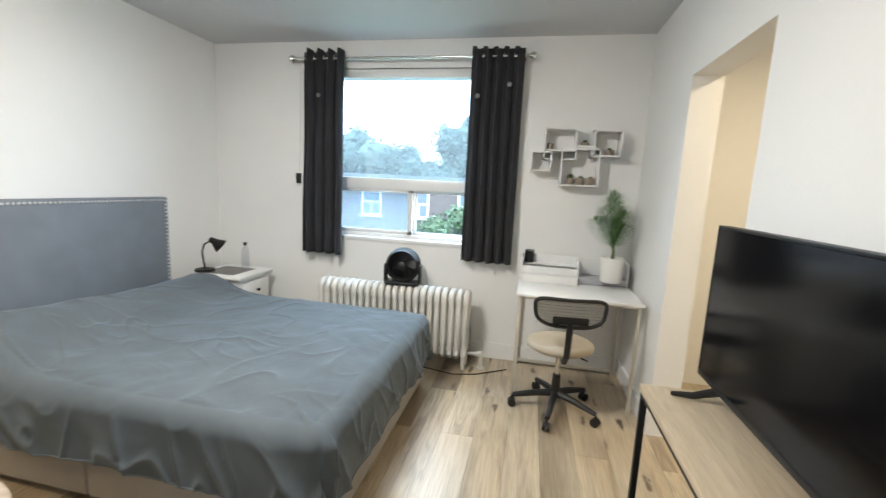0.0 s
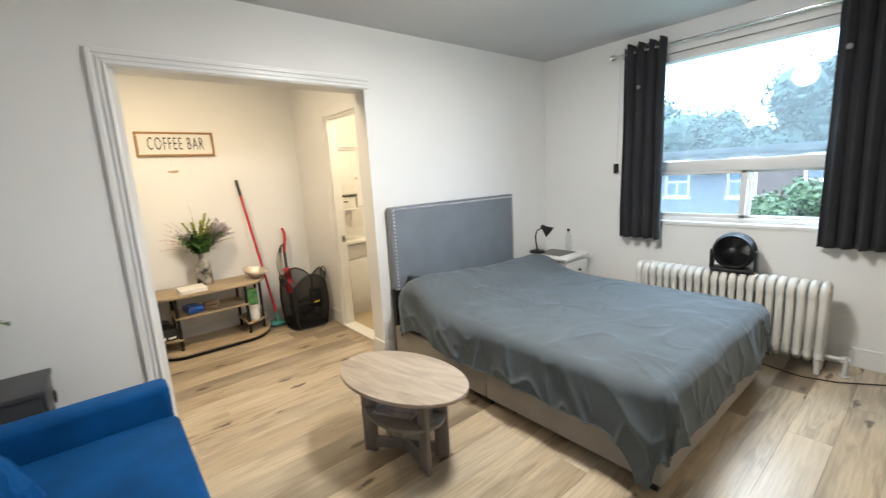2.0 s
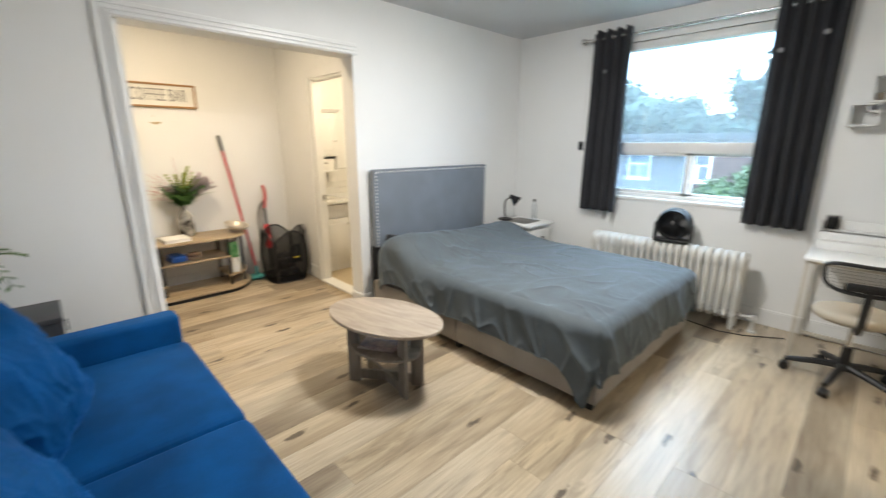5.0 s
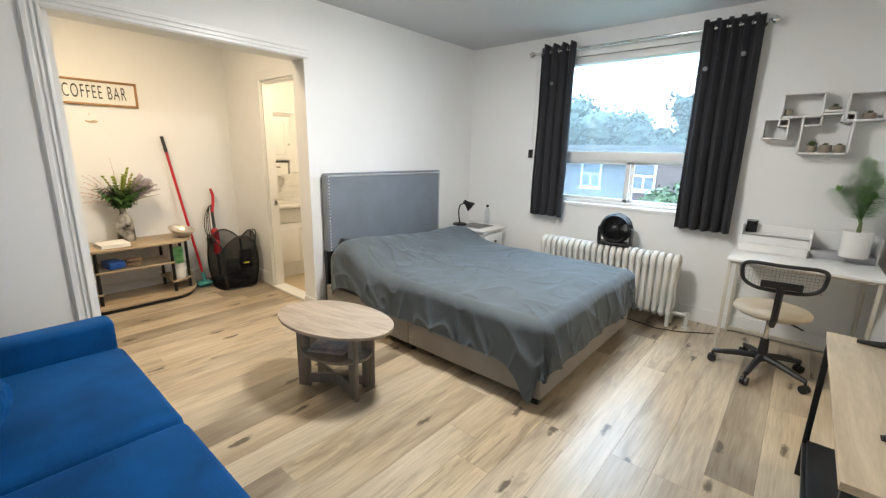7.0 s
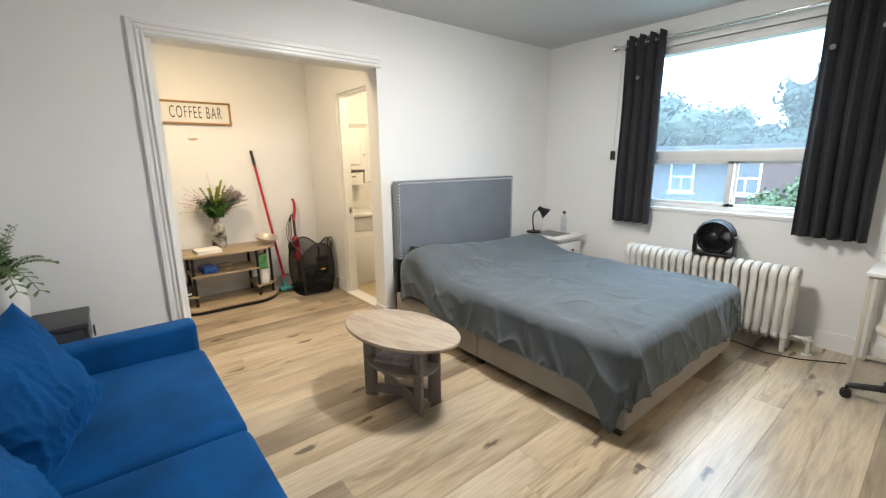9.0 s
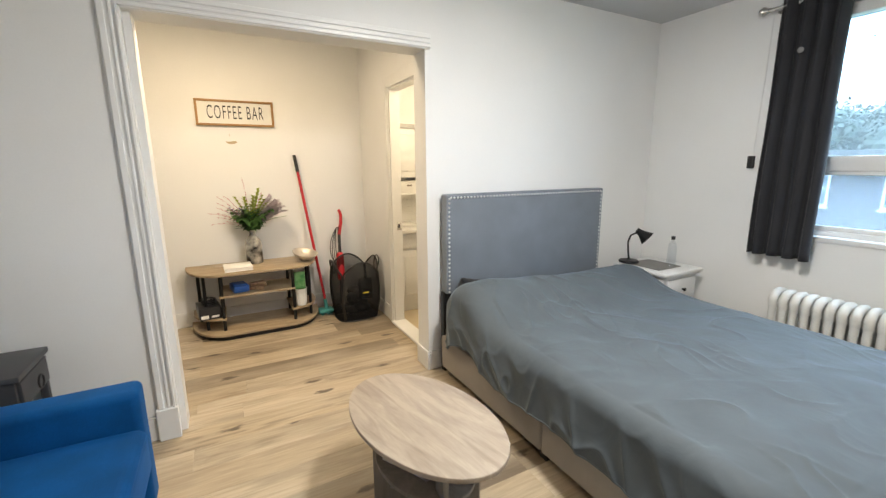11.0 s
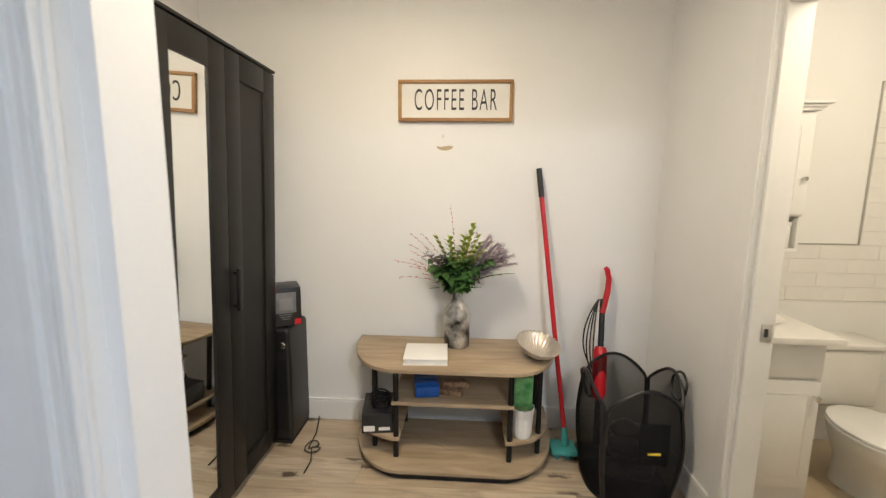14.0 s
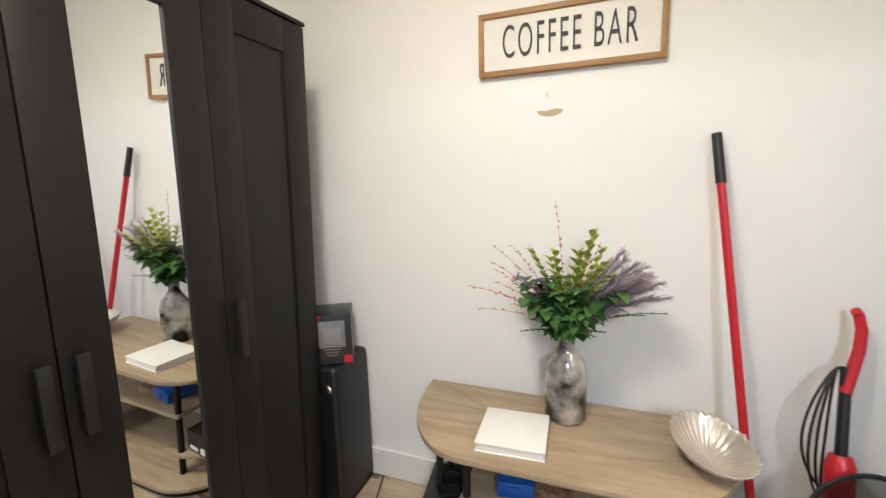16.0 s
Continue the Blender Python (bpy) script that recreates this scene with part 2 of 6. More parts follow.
    nt.links.new(wob.outputs[0], ripple.inputs["Value"])
    pick, gate, both = nt.nodes.new("ShaderNodeSeparateColor"), nt.nodes.new("ShaderNodeMath"), nt.nodes.new("ShaderNodeMath")
    gate.operation, gate.inputs[1].default_value = "GREATER_THAN", 0.74
    both.operation = "MULTIPLY"
    nt.links.new(vo.outputs["Color"], pick.inputs[0])
    nt.links.new(pick.outputs[0], gate.inputs[0])
    nt.links.new(gate.outputs[0], both.inputs[0])
    nt.links.new(ripple.outputs["Result"], both.inputs[1])
    c = blend(both.outputs[0], c, (0.07, 0.047, 0.030))
    nt.links.new(c, bsdf.inputs["Base Color"])
    bsdf.inputs["Roughness"].default_value = 0.36
    bp = nt.nodes.new("ShaderNodeBump")
    bp.inputs["Strength"].default_value, bp.inputs["Distance"].default_value = 0.12, 0.002
    nt.links.new(grain, bp.inputs["Height"])
    nt.links.new(bp.outputs["Normal"], bsdf.inputs["Normal"])
    return m


FLOOR = plank_material("floor_plank")
FLOOR.node_tree.nodes["Principled BSDF"].inputs["Specular IOR Level"].default_value = 0.6
FLOOR.node_tree.nodes["Principled BSDF"].inputs["Coat Weight"].default_value = 0.25
FLOOR.node_tree.nodes["Principled BSDF"].inputs["Coat Roughness"].default_value = 0.24
BATHFLOOR = material("bathroom_floor_tile", (0.55, 0.45, 0.30), 0.35, 0, 0.1, 5, 0.05, 50)
PALEOAK = wood("pale_oak_veneer", (0.64, 0.52, 0.37), (0.48, 0.38, 0.26), (10.0, 1.2, 10.0), 0.45)
OAK = wood("oak_veneer", (0.47, 0.365, 0.24), (0.32, 0.235, 0.145), (10.0, 1.2, 10.0), 0.45)
OAKX = wood("greyed_oak_veneer", (0.50, 0.41, 0.32), (0.33, 0.26, 0.20), (1.6, 11.0, 11.0), 0.45)
GREYOAK = wood("grey_oak_legs", (0.27, 0.235, 0.20), (0.17, 0.145, 0.12), (8.0, 8.0, 1.2), 0.5)
BLACKMETAL = material("black_metal", (0.010, 0.010, 0.011), 0.42, 0.3, 0.2, 8, 0.05, 90)
BLACKPLASTIC = material("black_plastic", (0.009, 0.009, 0.010), 0.42, 0, 0.2, 8, 0.05, 120)
WHITEPLASTIC = material("white_plastic", (0.80, 0.80, 0.79), 0.35, 0, 0.05, 6, 0.03, 60)
WHITELAC = material("white_lacquer", (0.82, 0.82, 0.81), 0.3, 0, 0.05, 4, 0.04, 40)
RADPAINT = material("radiator_enamel", (0.68, 0.67, 0.635), 0.5, 0, 0.10, 7, 0.2, 70)
CREAMMETAL = material("cream_metal", (0.62, 0.58, 0.50), 0.4, 0.2, 0.1, 8, 0.05, 80)
CHROME = material("chrome", (0.75, 0.74, 0.72), 0.18, 1.0, 0.08, 8, 0.02, 80)
DUVET = crumpled("duvet_cotton", (0.095, 0.114, 0.127), 600, 0.72, 0.32, 0.14, 0.12, 0.30)
# blue sheen tint paints the window's cool light onto the cover
DUVET.node_tree.nodes["Principled BSDF"].inputs["Sheen Tint"].default_value = (0.70, 0.84, 1.0, 1)
HEADB = cloth("headboard_linen", (0.205, 0.230, 0.268), 480, 0.85, 0.2, 0.12, 0.3)
BEDLINEN = cloth("bed_base_linen", (0.34, 0.31, 0.28), 480, 0.85, 0.2, 0.14, 0.3)
VELVET = cloth("blue_velvet", (0.0015, 0.090, 0.30), 240, 0.7, 0.0, 0.40, 0.12, 0.12)
velvet = VELVET.node_tree.nodes["Principled BSDF"]
velvet.inputs["Sheen Weight"].default_value = 0.35
velvet.inputs["Sheen Tint"].default_value = (0.06, 0.30, 0.85, 1)
CURTAIN = cloth("curtain_cloth", (0.034, 0.035, 0.041), 520, 0.8, 0.15, 0.15, 0.2)
BEIGECLOTH = cloth("beige_seat_cloth", (0.50, 0.44, 0.35), 380, 0.9, 0.2, 0.12, 0.3)
WARD = material("wardrobe_black_foil", (0.0115, 0.0105, 0.0095), 0.45, 0, 0.2, 6, 0.06, 160, spec=0.28)
MIRROR = material("mirror_silver", (0.90, 0.91, 0.90), 0.01, 1.0, 0.0, 3, 0.0, 10)
SCREEN = material("tv_glass", (0.004, 0.004, 0.005), 0.14, 0, 0.1, 3, 0.0, 10, spec=0.22)
# blue tint and translucent share put outdoor haze into the glass; one pane is screened
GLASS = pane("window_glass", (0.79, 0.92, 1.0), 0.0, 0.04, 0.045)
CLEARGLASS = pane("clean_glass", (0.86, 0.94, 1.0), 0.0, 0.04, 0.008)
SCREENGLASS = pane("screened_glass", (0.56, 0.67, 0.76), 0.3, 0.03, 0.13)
SIGNFACE = material("sign_face", (0.80, 0.79, 0.75), 0.6, 0, 0.05, 6, 0.05, 60)
SIGNFRAME = wood("sign_frame_pine", (0.45, 0.25, 0.09), (0.30, 0.15, 0.05), (8.0, 1.2, 8.0), 0.5)
STUD = material("polished_stud", (0.85, 0.85, 0.84), 0.3, 0.7, 0.05, 8, 0, 60)
INK = material("dark_ink", (0.03, 0.03, 0.035), 0.6, 0, 0.1, 8, 0, 40)
RED = material("red_plastic", (0.55, 0.012, 0.02), 0.35, 0, 0.12, 8, 0.03, 60)

# ---- mesh helpers ----
SHARED = {}


def merge(bm, other):
    me = bpy.data.meshes.new("tmp")
    other.to_mesh(me)
    bm.from_mesh(me)
    bpy.data.meshes.remove(me)
    other.free()
    return bm


def box(bm, x0, x1, y0, y1, z0, z1, bev=0.0, seg=2):
    b = bmesh.new()
    bmesh.ops.create_cube(b, size=1.0)
    for v in b.verts:
        v.co = Vector((x0 + (v.co.x + 0.5) * (x1 - x0), y0 + (v.co.y + 0.5) * (y1 - y0), z0 + (v.co.z + 0.5) * (z1 - z0)))
    if bev:
        bmesh.ops.bevel(b, geom=b.edges[:], offset=bev, segments=seg, affect="EDGES", profile=0.5)
    return merge(bm, b)


def cbox(cx, cy, cz, sx, sy, sz, bev=0.0, seg=2):
    return box(bmesh.new(), cx - sx / 2, cx + sx / 2, cy - sy / 2, cy + sy / 2, cz - sz / 2, cz + sz / 2, bev, seg)


def bx(x0, x1, y0, y1, z0, z1, bev=0.0, seg=2):
    return box(bmesh.new(), x0, x1, y0, y1, z0, z1, bev, seg)


def rod(bm, p0, p1, r0, r1=None, seg=14):
    p0, p1 = Vector(p0), Vector(p1)
    r1 = r0 if r1 is None else r1
    b = bmesh.new()
    bmesh.ops.create_cone(b, cap_ends=True, segments=seg, radius1=r0, radius2=r1, depth=(p1 - p0).length)
    m = Matrix.Translation((p0 + p1) / 2) @ (p1 - p0).to_track_quat("Z", "Y").to_matrix().to_4x4()
    bmesh.ops.transform(b, matrix=m, verts=b.verts)
    return merge(bm, b)


def tube(bm, pts, r, seg=8, closed=False):
    """A round tube along a line of points."""
    pts = [Vector(p) for p in pts]
    rings, n = [], len(pts)
    side = None
    for i, p in enumerate(pts):
        a = pts[(i - 1) % n] if closed or i else p
        c = pts[(i + 1) % n] if closed or i < n - 1 else p
        d = (c - a).normalized()
        if side is None:
            side = d.orthogonal().normalized()
        side = (side - d * side.dot(d)).normalized()
        up = d.cross(side)
        rr = r(i / max(1, n - 1)) if callable(r) else r
        rings.append([bm.verts.new(p + (side * math.cos(k * math.tau / seg) + up * math.sin(k * math.tau / seg)) * rr) for k in range(seg)])
    for i in range(n if closed else n - 1):
        a, b = rings[i], rings[(i + 1) % n]
        for k in range(seg):
            bm.faces.new((a[k], a[(k + 1) % seg], b[(k + 1) % seg], b[k]))
    if not closed:
        bm.faces.new(rings[0][::-1])
        bm.faces.new(rings[-1])
    return bm


def lathe(bm, profile, seg=28, centre=(0, 0), flute=0, depth=0.0):
    """A turned shape from (radius, height) pairs."""
    rings = []
    for r, z in profile:
        rings.append([bm.verts.new((centre[0] + r * (1 + depth * math.cos(flute * k * math.tau / seg)) * math.cos(k * math.tau / seg),
                                    centre[1] + r * (1 + depth * math.cos(flute * k * math.tau / seg)) * math.sin(k * math.tau / seg), z)) for k in range(seg)])
    for a, b in zip(rings, rings[1:]):
        for k in range(seg):
            bm.faces.new((a[k], a[(k + 1) % seg], b[(k + 1) % seg], b[k]))
    bm.faces.new(rings[0][::-1])
    bm.faces.new(rings[-1])
    return bm


def sheet(fn, nu, nv):
    """A surface of nu by nv cells from fn(u, v), u and v from 0 to 1."""
    bm = bmesh.new()
    g = [[bm.verts.new(fn(i / nu, j / nv)) for j in range(nv + 1)] for i in range(nu + 1)]
    for i in range(nu):
        for j in range(nv):
            bm.faces.new((g[i][j], g[i + 1][j], g[i + 1][j + 1], g[i][j + 1]))
    return bm


def extrude_shape(pts, z0, z1, bev=0.0):
    """A slab with the outline pts (x, y), from z0 to z1."""
    b = bmesh.new()
    f = b.faces.new([b.verts.new((x, y, z0)) for x, y in pts])
    up = bmesh.ops.extrude_face_region(b, geom=[f])
    for v in [g for g in up["geom"] if isinstance(g, bmesh.types.BMVert)]:
        v.co.z = z1
    bmesh.ops.recalc_face_normals(b, faces=b.faces)
    if bev:
        rim = [e for e in b.edges if abs(e.verts[0].co.z - e.verts[1].co.z) < 1e-6]
        bmesh.ops.bevel(b, geom=rim, offset=bev, segments=2, affect="EDGES", profile=0.5)
    return b


def mesh_of(bm, name, mat, smooth):
    bmesh.ops.recalc_face_normals(bm, faces=bm.faces)
    me = bpy.data.meshes.new(name)
    bm.to_mesh(me)
    bm.free()
    me.materials.append(mat)
    if smooth:
        for p in me.polygons:
            p.use_smooth = True
        if smooth != "all":
            me.set_sharp_from_angle(angle=radians(smooth if smooth > 1 else 38))
    return me


def part(name, bm, mat, parent=None, label="", smooth=38):
    """One mesh object under a thing or a part."""
    ob = new(name, mesh_of(bm, name, mat, smooth))
    ob.parent = parent
    return tagged(ob, label)


def thing(name, label, category, m=None, group=""):
    """An Empty at the base of a thing, to carry its parts."""
    ob = new(name)
    ob.empty_display_size = 0.05
    ob.matrix_basis = m or Matrix()
    return tagged(ob, label, category, group)


def solid(name, bm, mat, label, category, m=None, group="", smooth=38):
    """A thing of one mesh."""
    ob = part(name, bm, mat, None, "", smooth)
    ob.matrix_basis = m or Matrix()
    return tagged(ob, label, category, group)


def structure(name, bm, mat, label="", smooth=0):
    return tagged(part(name, bm, mat, None, label, smooth), kind="structure")


def wall_with_hole(axis, a0, a1, b0, b1, z1, holes):
    """A wall slab: it runs from a0 to a1 along the axis, b0 to b1 thick, with holes (start, end, bottom, top)."""
    bm = bmesh.new()

    def blk(s, e, lo, hi):
        if e - s > 1e-4 and hi - lo > 1e-4:
            box(bm, *((s, e, b0, b1) if axis == "x" else (b0, b1, s, e)), lo, hi)
    at = a0
    for s, e, lo, hi in sorted(holes):
        blk(at, s, 0, z1)
        blk(s, e, 0, lo)
        blk(s, e, hi, z1)
        at = e
    blk(at, a1, 0, z1)
    return bm


# ---- structure ----
W, E, N, S, H = -3.02, 0.51, 3.38, -1.11, 2.50
HW, HE, HN, HS = -4.745, -3.185, 1.365, -1.12
OPEN = (-0.226, 1.24, 2.065)
WIN = (-1.98, -0.56, 0.925, 2.29)
EOPEN = (1.77, 2.54, 2.01)
BDOOR = (-3.97, -3.24, 2.0)

structure("wall_north", wall_with_hole("x", W - 0.31, E + 1.9, N, N + 0.24, H, [(WIN[0], WIN[1], WIN[2], WIN[3])]), WALL, "white painted plaster wall with a wide window")
bm = wall_with_hole("y", OPEN[0], N, HE, W, H, [(OPEN[0], OPEN[1], 0, OPEN[2])])
structure("wall_west", box(box(bm, -3.18, W, S, OPEN[0], 0, H), -3.176, W - 0.03, OPEN[0], OPEN[0] + 0.03, 0, OPEN[2]), WALL, "white plaster wall with a wide opening to the hall")
structure("wall_south", bx(HW - 0.12, E + 0.15, S - 0.12, S, 0, H), WALL, "white painted plaster wall behind the sofa")
structure("wall_east", wall_with_hole("y", S, N, E, E + 0.15, H, [(EOPEN[0], EOPEN[1], 0, EOPEN[2])]), WALL, "white plaster wall with a doorway")
structure("hall_wall_west", bx(HW - 0.12, HW, S, 3.2, 0, H), WALL, "white painted hall wall")
structure("hall_wall_north", wall_with_hole("x", HW, HE, HN, HN + 0.085, H, [(BDOOR[0], BDOOR[1], 0, BDOOR[2])]), WALL, "white hall wall with the bathroom doorway")
structure("bathroom_wall_north", bx(HW, HE, 3.1, 3.2, 0, H), WALL, "white painted bathroom wall")
structure("kitchen_wall_east", bx(2.3, 2.41, 0.6, N, 0, H), WALL, "white painted kitchen wall")
structure("kitchen_wall_south", bx(E + 0.15, 2.3, 0.6, 0.7, 0, H), WALL, "white painted kitchen wall")
structure("ceiling", bx(HW - 0.12, 2.41, S - 0.12, N + 0.24, H, H + 0.12), CEIL, "painted ceiling, its dimmer light put into the pale grey")
structure("subfloor", bx(HW - 0.12, 2.41, S - 0.12, N + 0.24, -0.12, -0.014), INK, "dark underlay below the floor planks")


def baseboard(name, runs):
    bm = bmesh.new()
    for x0, x1, y0, y1 in runs:
        box(bm, x0, x1, y0, y1, 0, 0.12, 0.004)
        cx = 0.004 if x1 - x0 > y1 - y0 else 0.0
        box(bm, x0 + cx, x1 - cx, y0 + 0.004 - cx, y1 - 0.004 + cx, 0.12, 0.132, 0.003)
    return structure(name, bm, TRIM, "white painted wooden baseboard")


T = 0.014
baseboard("baseboard_north", [(W, E, N - T, N)])
baseboard("baseboard_west", [(W, W + T, OPEN[1] + 0.003, N - T), (W, W + T, S, OPEN[0] - 0.085)])
baseboard("baseboard_jamb", [(HE + 0.003, W + T, OPEN[1] - T, OPEN[1]), (HE - T, HE, OPEN[1], HN - T)])
baseboard("baseboard_south", [(W + T, E, S, S + T)])
baseboard("baseboard_east", [(E - T, E, EOPEN[1] + 0.003, N - T), (E - T, E, S + T, EOPEN[0])])
baseboard("baseboard_hall", [(HW, HW + T, S, HN), (HW + T, BDOOR[0] - 0.09, HN - T, HN)])

# trim round the hall opening: fluted casing on the south side and the head
bm = bmesh.new()
for a, b, d in ((0.0, 0.085, 0.014), (0.006, 0.018, 0.026), (0.030, 0.042, 0.022), (0.056, 0.080, 0.024)):
    box(bm, W, W + d, OPEN[0] - b, OPEN[0] - a, 0.16, OPEN[2] + a + (b - a) * 0.999, 0.003)
    box(bm, W + 0.0005, W + d + 0.0005, OPEN[0] - a, OPEN[1] + 0.03, OPEN[2] + a, OPEN[2] + b, 0.003)
box(bm, W, W + 0.034, OPEN[0] - 0.092, OPEN[0] + 0.004, 0, 0.17, 0.004)
structure("opening_trim", bm, TRIM, "white fluted wooden casing with a plinth block")

# bathroom door casing and threshold
bm = bmesh.new()
for dx0, dx1 in ((BDOOR[0] - 0.085, BDOOR[0] + 0.004),):
    box(bm, dx0, dx1, HN - 0.018, HN, 0, BDOOR[2] + 0.085, 0.004)
    box(bm, dx0 + 0.06, dx1 - 0.004, HN - 0.026, HN - 0.016, 0, BDOOR[2] + 0.02, 0.003)
box(bm, BDOOR[0], HE, HN - 0.018, HN - 0.0005, BDOOR[2], BDOOR[2] + 0.085, 0.004)
box(bm, BDOOR[0], BDOOR[0] + 0.016, HN, HN + 0.088, 0, BDOOR[2], 0.002)
box(bm, BDOOR[0] + 0.016, BDOOR[1], HN, HN + 0.088, BDOOR[2] - 0.016, BDOOR[2], 0.002)
door_trim = structure("door_trim", bm, TRIM, "white painted bathroom door casing")
strike = part("strike_plate", bx(BDOOR[0] + 0.016, BDOOR[0] + 0.019, HN + 0.04, HN + 0.078, 0.84, 0.905, 0.001), CHROME, door_trim, "worn steel strike plate")
part("latch_hole", bx(BDOOR[0] + 0.0185, BDOOR[0] + 0.0200, HN + 0.05, HN + 0.064, 0.858, 0.888), INK, strike)
structure("threshold", bx(BDOOR[0], BDOOR[1], HN - 0.03, HN + 0.10, -0.01, 0.016, 0.005), TRIM, "white door threshold")

# ---- window ----
win = tagged(new("window_1"), "white vinyl window with two sliding lower sashes", "window", kind="structure")
win.matrix_basis = pose(0, N + 0.10, 0)
fr = bmesh.new()
x0, x1, z0, z1 = WIN
for a, b, c, d in ((x0, x1, z0, z0 + 0.035), (x0, x1, z1 - 0.06, z1), (x0, x0 + 0.05, z0, z1), (x1 - 0.05, x1, z0, z1), (x0, x1, 1.335, 1.425)):
    box(fr, a, b, -0.035, 0.05, c, d, 0.004)
part("window_frame", fr, WHITEPLASTIC, win)
MULL = -1.245
sa = bmesh.new()
for a, b, c, d in ((x0 + 0.05, MULL + 0.02, z0 + 0.035, z0 + 0.065), (x0 + 0.05, MULL + 0.02, 1.31, 1.335), (MULL - 0.02, MULL + 0.02, z0 + 0.035, 1.335)):
    box(sa, a, b, -0.022, 0.005, c, d, 0.003)
sash = part("sash", sa, WHITEPLASTIC, win)
sb = bmesh.new()
for a, b, c, d in ((MULL, x1 - 0.05, z0 + 0.035, z0 + 0.06), (MULL, x1 - 0.05, 1.312, 1.335), (MULL + 0.021, MULL + 0.045, z0 + 0.035, 1.335)):
    box(sb, a, b, 0.012, 0.035, c, d, 0.003)
sash2 = part("sash", sb, WHITEPLASTIC, win)
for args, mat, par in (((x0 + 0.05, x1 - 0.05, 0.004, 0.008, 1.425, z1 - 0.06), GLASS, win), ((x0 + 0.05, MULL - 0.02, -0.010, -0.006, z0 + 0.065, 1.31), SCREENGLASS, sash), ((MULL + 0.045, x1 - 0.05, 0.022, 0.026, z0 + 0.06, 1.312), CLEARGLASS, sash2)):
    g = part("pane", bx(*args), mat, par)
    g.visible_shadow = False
part("window_sill", bx(x0 - 0.01, x1 + 0.01, -0.11, -0.036, z0 - 0.03, z0 + 0.004, 0.006), TRIM, win)
part("blind_cassette", bx(x0 + 0.01, x1 - 0.01, -0.09, -0.04, z1 - 0.07, z1 - 0.004, 0.01), WHITEPLASTIC, win, "white roller blind cassette")
for i, (px, pz) in enumerate(((-1.72, 2.10), (-1.50, 2.155), (-1.32, 2.235), (-1.20, 2.20), (-1.02, 2.105))):
    b = bmesh.new()
    lathe(b, [(0.004, -0.012), (0.009, -0.008), (0.009, 0.004), (0.004, 0.012)], 10)
    solid("suction_hook", b, CHROME, "small clear suction hook stuck to the window glass", "hook", pose(px, N + 0.09, pz, 90), "hooks on the window")

# ---- curtains ----
bm = bmesh.new()
rod(bm, (-2.19, 3.30, 2.343), (-0.36, 3.30, 2.343), 0.011)
cr = thing("curtain_rod", "thin brushed steel curtain rod with round finials", "curtain rod")
part("rod", bm, CHROME, cr)
for fx, s in ((-2.19, -1), (-0.36, 1)):
    b = bmesh.new()
    lathe(b, [(0.012, 0), (0.016, 0.006), (0.012, 0.012), (0.022, 0.022), (0.03, 0.040), (0.022, 0.06), (0.004, 0.068)], 18)
    bmesh.ops.transform(b, matrix=pose(fx, 3.30, 2.343, 0, 90 * s, 0), verts=b.verts)
    part("finial", b, CHROME, cr)
    b = bmesh.new()
    rod(b, (fx - s * 0.03, N, 2.343), (fx - s * 0.03, 3.30, 2.343), 0.007)
    rod(b, (fx - s * 0.03, N, 2.343), (fx - s * 0.03, N - 0.008, 2.343), 0.022)
    part("bracket", b, CHROME, cr)


def curtain(x0, x1, z0, folds, seed, label):
    rng = random.Random(seed)
    ph = [rng.uniform(0, 6.28) for _ in range(4)]
    wob = [rng.uniform(0.7, 1.3) for _ in range(folds + 2)]

    def fn(u, v):
        a = u * folds * math.tau
        amp = 0.036 * wob[int(u * folds)] * (0.75 + 0.35 * v)
        z = 2.40 + (z0 - 2.40) * v
        x = x0 + (x1 - x0) * u + 0.008 * math.sin(a * 2 + ph[0]) + 0.012 * v * math.sin(3.1 * u + ph[1])
        y = 3.285 + amp * math.sin(a + 0.5 * math.sin(2.2 * v + ph[2])) + 0.006 * math.sin(9 * v + 5 * u + ph[3])
        if v < 0.02:
            z += 0.014 * math.sin(a * 1.0 + ph[1])
        return (x, y, z)
    th = thing("curtain", label, "curtain", None, "curtains at the window")
    bm = sheet(fn, folds * 14, 40)
    ob = part("panel", bm, CURTAIN, th, smooth="all")
    mod = ob.modifiers.new("thick", "SOLIDIFY")
    mod.thickness = 0.004
    for k in range(folds * 2):
        u = (k + 0.5) / (folds * 2)
        p = fn(u, 0.035)
        b = bmesh.new()
        tube(b, [(p[0], 3.30 + 0.025 * math.cos(q * math.tau / 16), 2.343 + 0.025 * math.sin(q * math.tau / 16)) for q in range(16)], 0.004, 6, True)
        part("grommet", b, CHROME, th, "steel eyelet ring")
    return th


curtain(-2.13, -1.785, 0.78, 4, 3, "dark charcoal eyelet curtain pushed open")
curtain(-0.77, -0.385, 0.81, 5, 8, "dark charcoal eyelet curtain pushed open")
DULLCUP = material("dull_clear_plastic", (0.22, 0.22, 0.23), 0.25)
for px, pz in ((-1.97, 2.05), (-0.70, 2.05), (-0.47, 2.13)):
    b = bmesh.new()
    lathe(b, [(0.004, -0.004), (0.017, -0.002), (0.017, 0.002), (0.004, 0.006)], 14)
    solid("suction_cup", b, DULLCUP, "small clear suction cup stuck on the curtain", "hook", pose(px, 3.235, pz, 90), "cups on the curtains")
bm = bmesh.new()
tube(bm, [(-2.20, N - 0.012, 2.33), (-2.205, N - 0.012, 1.9), (-2.215, N - 0.012, 1.45)], 0.003, 6)
bc = thing("blind_cord", "white cord with a small black controller on the wall", "cord")
